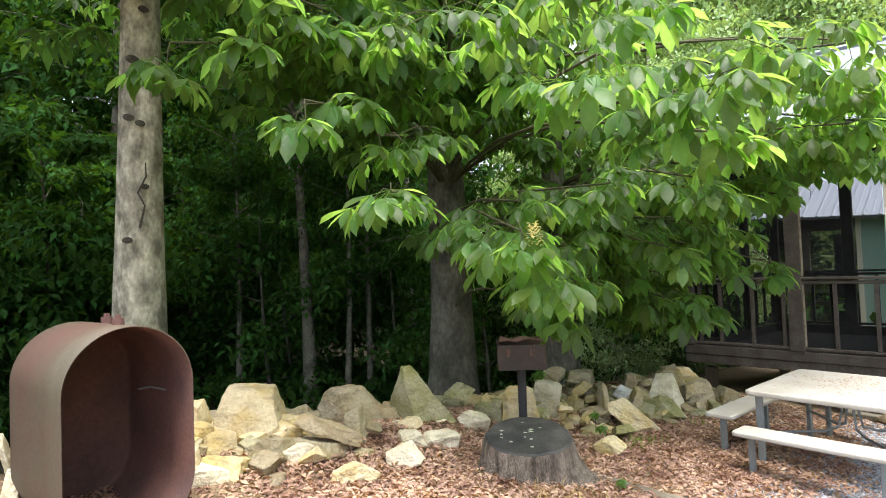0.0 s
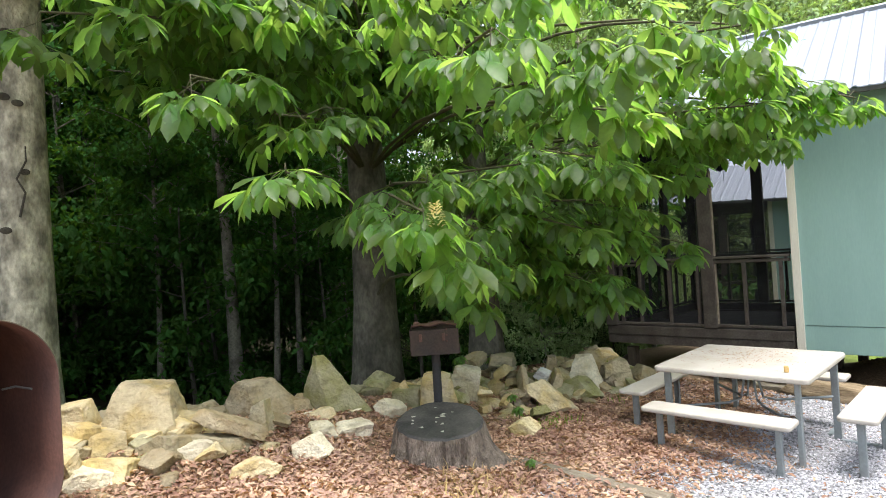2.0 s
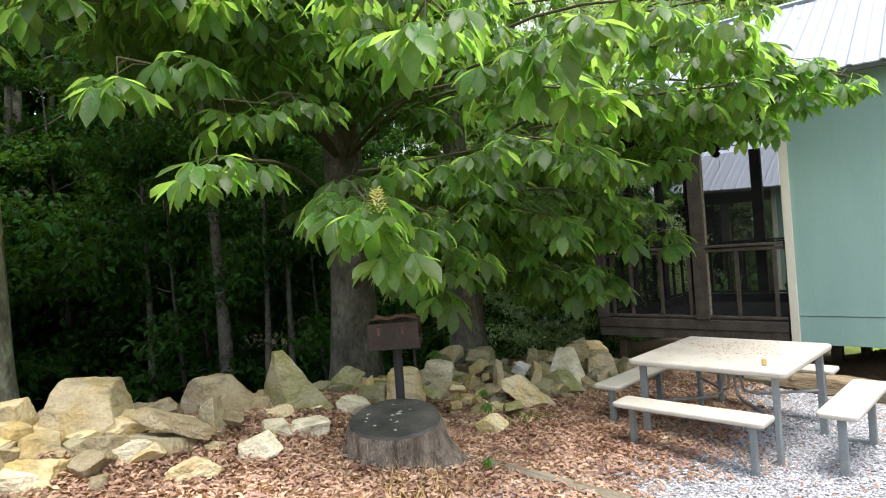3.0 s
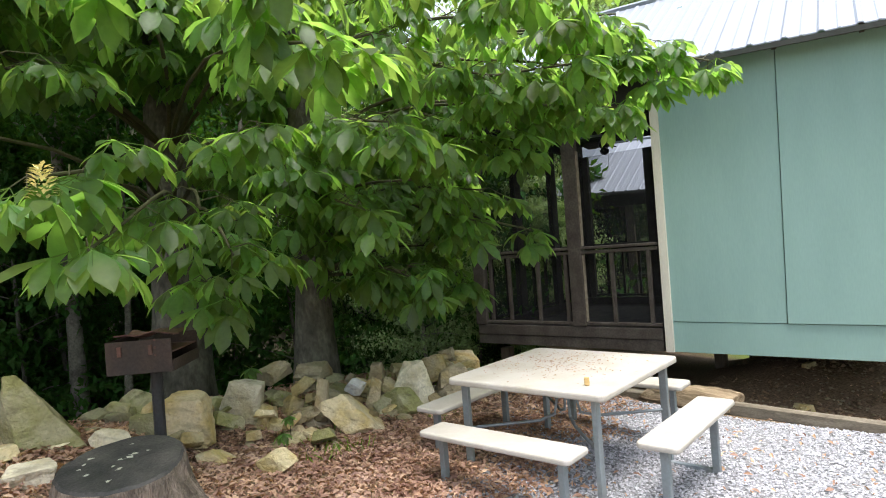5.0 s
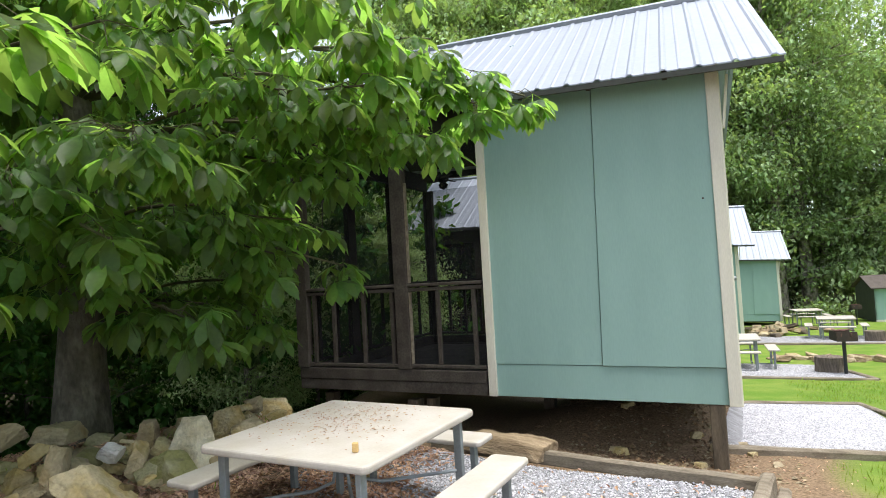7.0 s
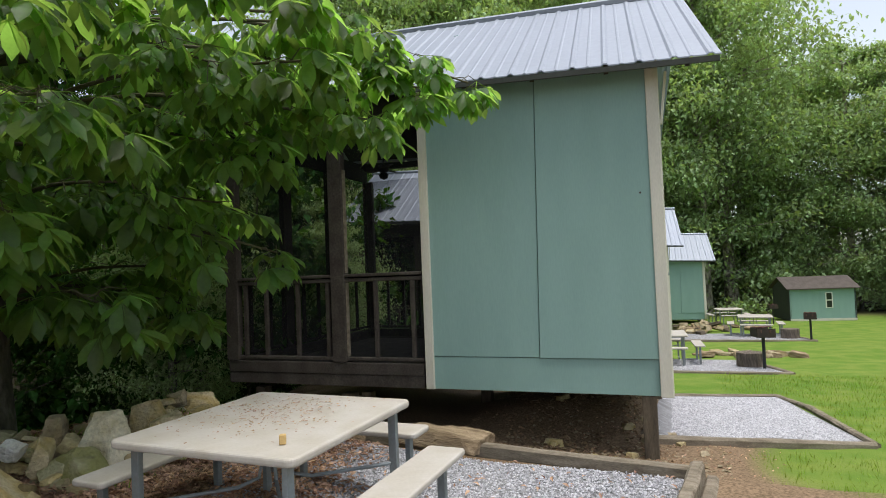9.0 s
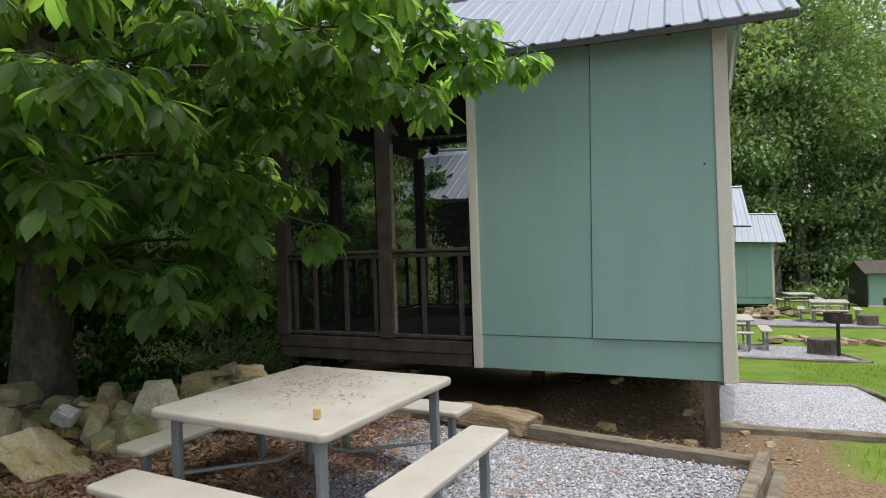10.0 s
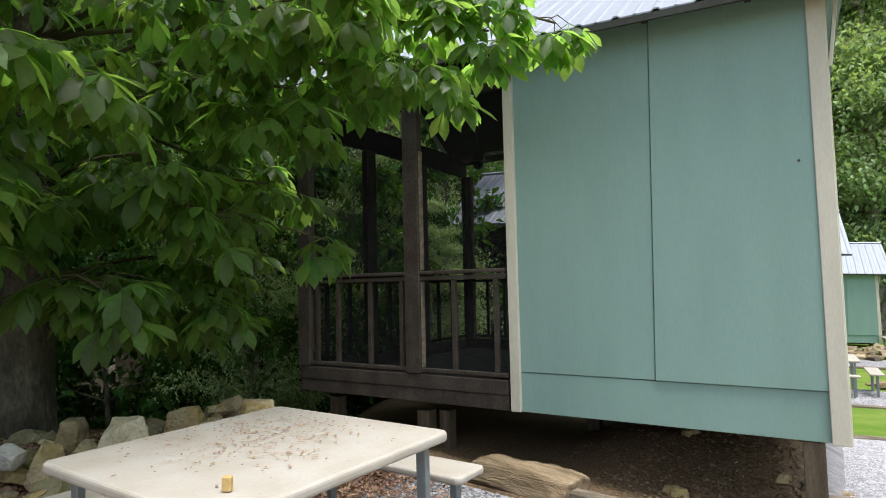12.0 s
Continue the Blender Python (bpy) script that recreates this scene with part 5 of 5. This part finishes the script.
# ---- ceiling fan in the porch ----
def build_fan(x, y, z, top):
    fan = thing("ceiling_fan", "dark ceiling fan with light hanging under the porch roof", "ceiling fan", "", pose(x, y, z))
    v, f = tube_data([(0, 0, 0.02), (0, 0, top - z)], [0.014, 0.014], 10)
    part("rod", mesh_of("rod", v, f, M_GRILLPOST, True), M_GRILLPOST, fan)
    v, f = tube_data([(0, 0, 0.07), (0, 0, 0.05), (0, 0, -0.03), (0, 0, -0.06)], [0.03, 0.085, 0.09, 0.05], 18)
    part("motor_housing", mesh_of("motor_housing", v, f, M_GRILLPOST, True), M_GRILLPOST, fan)
    for k in range(5):
        bm = bmesh.new()
        n = 9
        for zz in (0.0, 0.008):
            row = []
            for i in range(n):
                q = i / (n - 1)
                row.append((0.10 + 0.26 * q, 0.035 + 0.05 * math.sin(math.pi * min(1, 0.15 + 0.62 * q)) * (1 if q < 0.95 else 0.6)))
            ring = [bm.verts.new((a, b, zz + 0.2 * b)) for a, b in row] + [bm.verts.new((a, -b, zz - 0.2 * b)) for a, b in reversed(row)]
            bm.faces.new(ring if zz else ring[::-1])
        bm.verts.ensure_lookup_table()
        m = 2 * n
        for i in range(m):
            j = (i + 1) % m
            bm.faces.new((bm.verts[i], bm.verts[j], bm.verts[m + j], bm.verts[m + i]))
        bm.transform(pose(0, 0, 0, 0, 0, 72 * k + 20))
        part("blade", bm, M_DARKWOOD, fan)
    v, f = tube_data([(0, 0, -0.06), (0, 0, -0.09), (0, 0, -0.14), (0, 0, -0.165)], [0.04, 0.075, 0.06, 0.01], 16)
    part("light_bowl", mesh_of("light_bowl", v, f, M_GLASS, True), M_GLASS, fan, "unlit dark glass light bowl")
    v, f = tube_data([(0.05, 0, -0.08), (0.052, 0, -0.36)], [0.004, 0.004], 5)
    part("pull_chain", mesh_of("pull_chain", v, f, M_STEEL), M_STEEL, fan)


build_fan(-1.45, 2.1, 3.12, roof_z(-1.45, 2.1) - 0.05)


# ---- shed and shelter far across the lawn ----
def build_shed(m):
    s = thing("storage_shed", "long low teal shed with shaded gable end coloured dark, brown shingle roof", "shed", "", m)
    part("front_wall", box(0, 4.6, 0, 0.1, 0, 2.0, 0.01), M_TEAL, s)
    part("back_wall", box(0, 4.6, 2.9, 3.0, 0, 2.0, 0.01), M_TEAL, s)
    # Gables get a darker material than the front, as painted-in shade.
    for x in (0, 4.5):
        bm = bmesh.new()
        a = [bm.verts.new((xx, y, z)) for xx in (x - 0.02, x + 0.1) for y, z in ((0, 0), (3, 0), (3, 2.0), (1.5, 2.62), (0, 2.0))]
        bm.faces.new(a[:5])
        bm.faces.new(a[5:][::-1])
        for i in range(5):
            bm.faces.new((a[i], a[5 + i], a[5 + (i + 1) % 5], a[(i + 1) % 5]))
        part("gable_wall", bm, M_SHEDSIDE, s, "gable wall, its shade put into the dark colour")
    for sg in (0, 1):
        bm = box(-0.25, 4.85, -0.22, 1.52, 0, 0.07, 0.01)
        for v in bm.verts:
            v.co.z += 1.95 + (v.co.y + 0.22) * 0.42
            if sg:
                v.co.y = 3.0 - v.co.y
        if sg:
            bmesh.ops.reverse_faces(bm, faces=bm.faces[:])
        part("roof", bm, M_SHEDROOF, s, "brown shingle roof slope")
    w = part("window", box(2.5, 3.0, -0.03, 0.02, 0.75, 1.75, 0.005), M_WHITE, s, "white-framed window")
    for z0, z1 in ((0.8, 1.22), (1.28, 1.7)):
        part("pane", box(2.57, 2.93, -0.036, -0.031, z0, z1, 0), M_GLASS, w)
    part("base_board", box(0, 4.6, -0.03, -0.002, -0.05, 0.1, 0.004), M_TRIM, s)
    return s


build_shed(pose(8.53, 30.4, gz(8.53, 30.4) + 0.02, 0, 0, 10) @ Matrix.Diagonal((0.70, 0.8, 0.84, 1)))
sh = thing("picnic_shelter", "open shelter with a red metal roof on thin posts", "shelter", "", pose(14.6, 33.5, gz(14.6, 33.5), 0, 0, -8))
r = box(0, 9, 0, 5, 2.3, 2.38, 0.01)
for v in r.verts:
    v.co.z += 0.22 * v.co.y
part("roof", r, M_REDROOF, sh, "red metal roof")
for x in (0.3, 3, 6, 8.7):
    part("post", box(x - 0.06, x + 0.06, 0.2, 0.32, 0, 2.34, 0.01), M_WHITE, sh)


# ---- litter, chips, grass ----
def strewn(name, n, area, keep, size, material, label, category, seed, tilt=30, lift=0.012, template=None):
    """Many small blades lying on the ground, as one mesh."""
    rng = random.Random(seed)
    P, Ms, S = [], [], []
    x0, x1, y0, y1 = area
    while len(P) < n:
        x, y = rng.uniform(x0, x1), rng.uniform(y0, y1)
        if rng.random() > keep(x, y):
            continue
        P.append((x, y, gz(x, y) + lift + rng.uniform(0, lift)))
        Ms.append(np.array(pose(0, 0, 0, rng.uniform(-tilt, tilt), rng.uniform(-tilt, tilt), rng.uniform(0, 360)).to_3x3()))
        S.append(size * rng.uniform(0.6, 1.4))
    v, f = scatter(template or leaflet(2, 1.0, 0.26, 0.5, 0.35), P, Ms, S)
    return tagged(new(name, mesh_of(name, v, f, material)), label, category, kind="stuff")


def litter_keep(x, y):
    border = np.interp(y, [-8.5, -6.5, -5, -3.5, -2, -1], [-2.2, -2.3, -2.6, -2.6, -2.4, -2.3])
    k = ease(border - 0.6, border + 0.2, x)
    right = np.interp(y, [-8.5, -6, -5.1, -4.6, -3.6, -2.5, -1.2], [2.5, 0.6, 0.1, -0.25, 0.0, -0.3, -0.5]) + 0.35 * noise.noise(Vector((x * 2, y * 2, 1)))
    return k * (1 - 0.985 * ease(right, right + 0.7, x))


strewn("leaf_litter", 70000, (-3.2, 2.5, -8.6, -0.9), litter_keep, 0.043, M_LITTER, "thick bed of reddish-brown dead leaves", "leaf litter", 41, 42, 0.016, leaflet(3, 1.0, 0.24, 0.6, 0.55))
strewn("wood_chips", 700, (0.2, 3.4, -0.9, 3.0), lambda x, y: ease(0.6, 1.8, x) * ease(3.6, 2.9, x), 0.03, M_LITTER, "scattered dry leaves and chips on bare dirt", "leaf litter", 42, 15)
blade = (np.array([(0, -0.045, 0), (0, 0.045, 0), (0.12, 0.03, 0.55), (0.12, -0.03, 0.55), (0.42, 0, 0.95)]), [(0, 1, 2, 3), (3, 2, 4)])


def lawn_keep(x, y):
    w = 0.5 * noise.noise(Vector((x * 0.8, y * 0.8, 7)))
    a = ease(3.1, 3.5, x + w * 0.6 - 0.10 * max(0, 0.4 - y)) * ease(-1.0, 0.2, y + 0.9 * (x - 3))
    if 0.6 < y < 4.6 and x < 4.35:
        return 0
    return a


strewn("lawn_grass", 20000, (2.9, 9.0, -2.5, 8.0), lawn_keep, 0.055, M_GRASS, "short green mown lawn grass", "grass", 43, 20, 0.0, blade)
strewn("dry_grass", 190, (-0.95, 0.1, -6.5, -5.35), lambda x, y: max(0, 1 - ((x + 0.55) / 0.4) ** 2 - ((y + 5.85) / 0.45) ** 2), 0.10, M_DRYGRASS, "tuft of yellowed dry grass among leaves", "grass", 44, 55, 0.0, blade)
strewn("weeds", 500, (-2.6, -1.0, -4.3, -1.2), lambda x, y: max(0.0, noise.noise(Vector((x * 2.2, y * 2.2, 9))) * 1.6), 0.09, M_GRASS, "small green weeds sprouting between stones", "weed", 45, 40, 0.0, blade)
cl = []
rc = random.Random(6)
for _ in range(1500):
    x, y = rc.uniform(0.2, 2.6), rc.uniform(-0.5, 3.2)
    cl.append((x, y, gz(x, y) + 0.005))
pebbles("dirt_clods", cl, 0.022, M_DIRT, "loose clods and pebbles on the bare earth", "dirt", seed=9)
rub = []
for _ in range(900):
    x, y = 2.9 - 2.3 * rc.random() ** 1.4, rc.uniform(-0.9, 2.6)
    rub.append((x, y, gz(x, y) + 0.006))
pebbles("rubble", rub, 0.019, M_ROCKBROWN, "broken tan stones and chips scattered on the dirt under the cabin", "stone", squash=0.45, seed=12)
for k in range(16):
    x, y = 2.75 - 1.6 * rc.random() ** 1.3, rc.uniform(-0.75, 1.6)
    w = rc.uniform(0.09, 0.2)
    stone(x, y, gz(x, y) + 0.015, w, w * 0.7, w * 0.4, rc.uniform(0, 180), rc.uniform(-12, 12), 0.2, 0, 600 + k, rc.choice((M_ROCKYELLOW, M_ROCKBROWN, M_ROCK)), "tan stone lying on bare earth under the cabin")
# crumbs on the table
T = table.matrix_basis
CV, CF = [], []
for k in range(620):
    u, v = rc.gauss(-0.12, 0.27), rc.gauss(0.12, 0.27)
    if abs(u) > 0.55 or abs(v) > 0.56:
        continue
    lv, lf = leaflet(2, rc.uniform(0.008, 0.030), rc.uniform(0.003, 0.007), 0.15, 0.1)
    R = np.array(pose(0, 0, 0, rc.uniform(-14, 14), rc.uniform(-10, 0), rc.uniform(0, 360)).to_3x3())
    w = [T @ Vector(q) for q in (lv @ R.T + np.array((u, v, 0.759)))]
    CF += [tuple(i + len(CV) for i in q) for q in lf]
    CV += w
tagged(new("table_debris", mesh_of("table_debris", CV, CF, M_CRUMB)), "bits of dead leaf and blossom scattered over the tabletop", "leaf litter", kind="stuff")
# seedlings
for x, y, z, k in ((-2.35, -3.85, 0.62, 0.7), (-2.45, -3.2, 0.5, 0.6), (-1.28, -4.32, 0.32, 0.5), (-1.5, -4.1, 0.36, 0.45), (-0.55, -5.2, 0.25, 0.35)):
    sd = thing("seedling", "small green seedling growing between the stones", "plant", "seedlings", pose(x, y, z))
    v, f = tube_data([(0, 0, -0.25), (0.01, 0, 0.0), (0.0, 0.01, 0.10)], [0.004, 0.003, 0.002], 5)
    part("stem", mesh_of("stem", v, f, M_TWIG), M_TWIG, sd)
    for j in range(4):
        lf = new("leaf", PALM_MESH[j])
        lf.parent = sd
        lf.matrix_basis = pose(0, 0, 0.1, 0, 10, j * 90 + 20) @ Matrix.Scale(k, 4)
# far stone heaps
for k in range(30):
    x, y = 3.6 + rc.gauss(0, 0.9), 21.8 + rc.gauss(0, 0.9)
    lift = max(0, 0.45 - 0.3 * math.hypot(x - 3.6, y - 21.8))
    stone(x, y, gz(x, y) + lift * rc.random() + 0.08, rc.uniform(0.4, 0.9), rc.uniform(0.3, 0.5), rc.uniform(0.12, 0.28), rc.uniform(0, 180), rc.uniform(-20, 20), 0.2, 0,
          500 + k, rc.choice((M_ROCKGREY, M_ROCKBROWN, M_POST, M_LOG)), "brown stone in a heap beside a cabin")
for k in range(22):
    x, y = 4.55 + rc.gauss(0, 0.65), 12.3 + rc.gauss(0, 0.3)
    stone(x, y, gz(x, y) + 0.06, rc.uniform(0.3, 0.8), rc.uniform(0.15, 0.3), rc.uniform(0.08, 0.18), rc.uniform(0, 180), rc.uniform(-15, 15), 0.2, 0,
          540 + k, rc.choice((M_ROCKGREY, M_ROCKBROWN, M_LOG)), "grey stone lying at the lawn's pad")
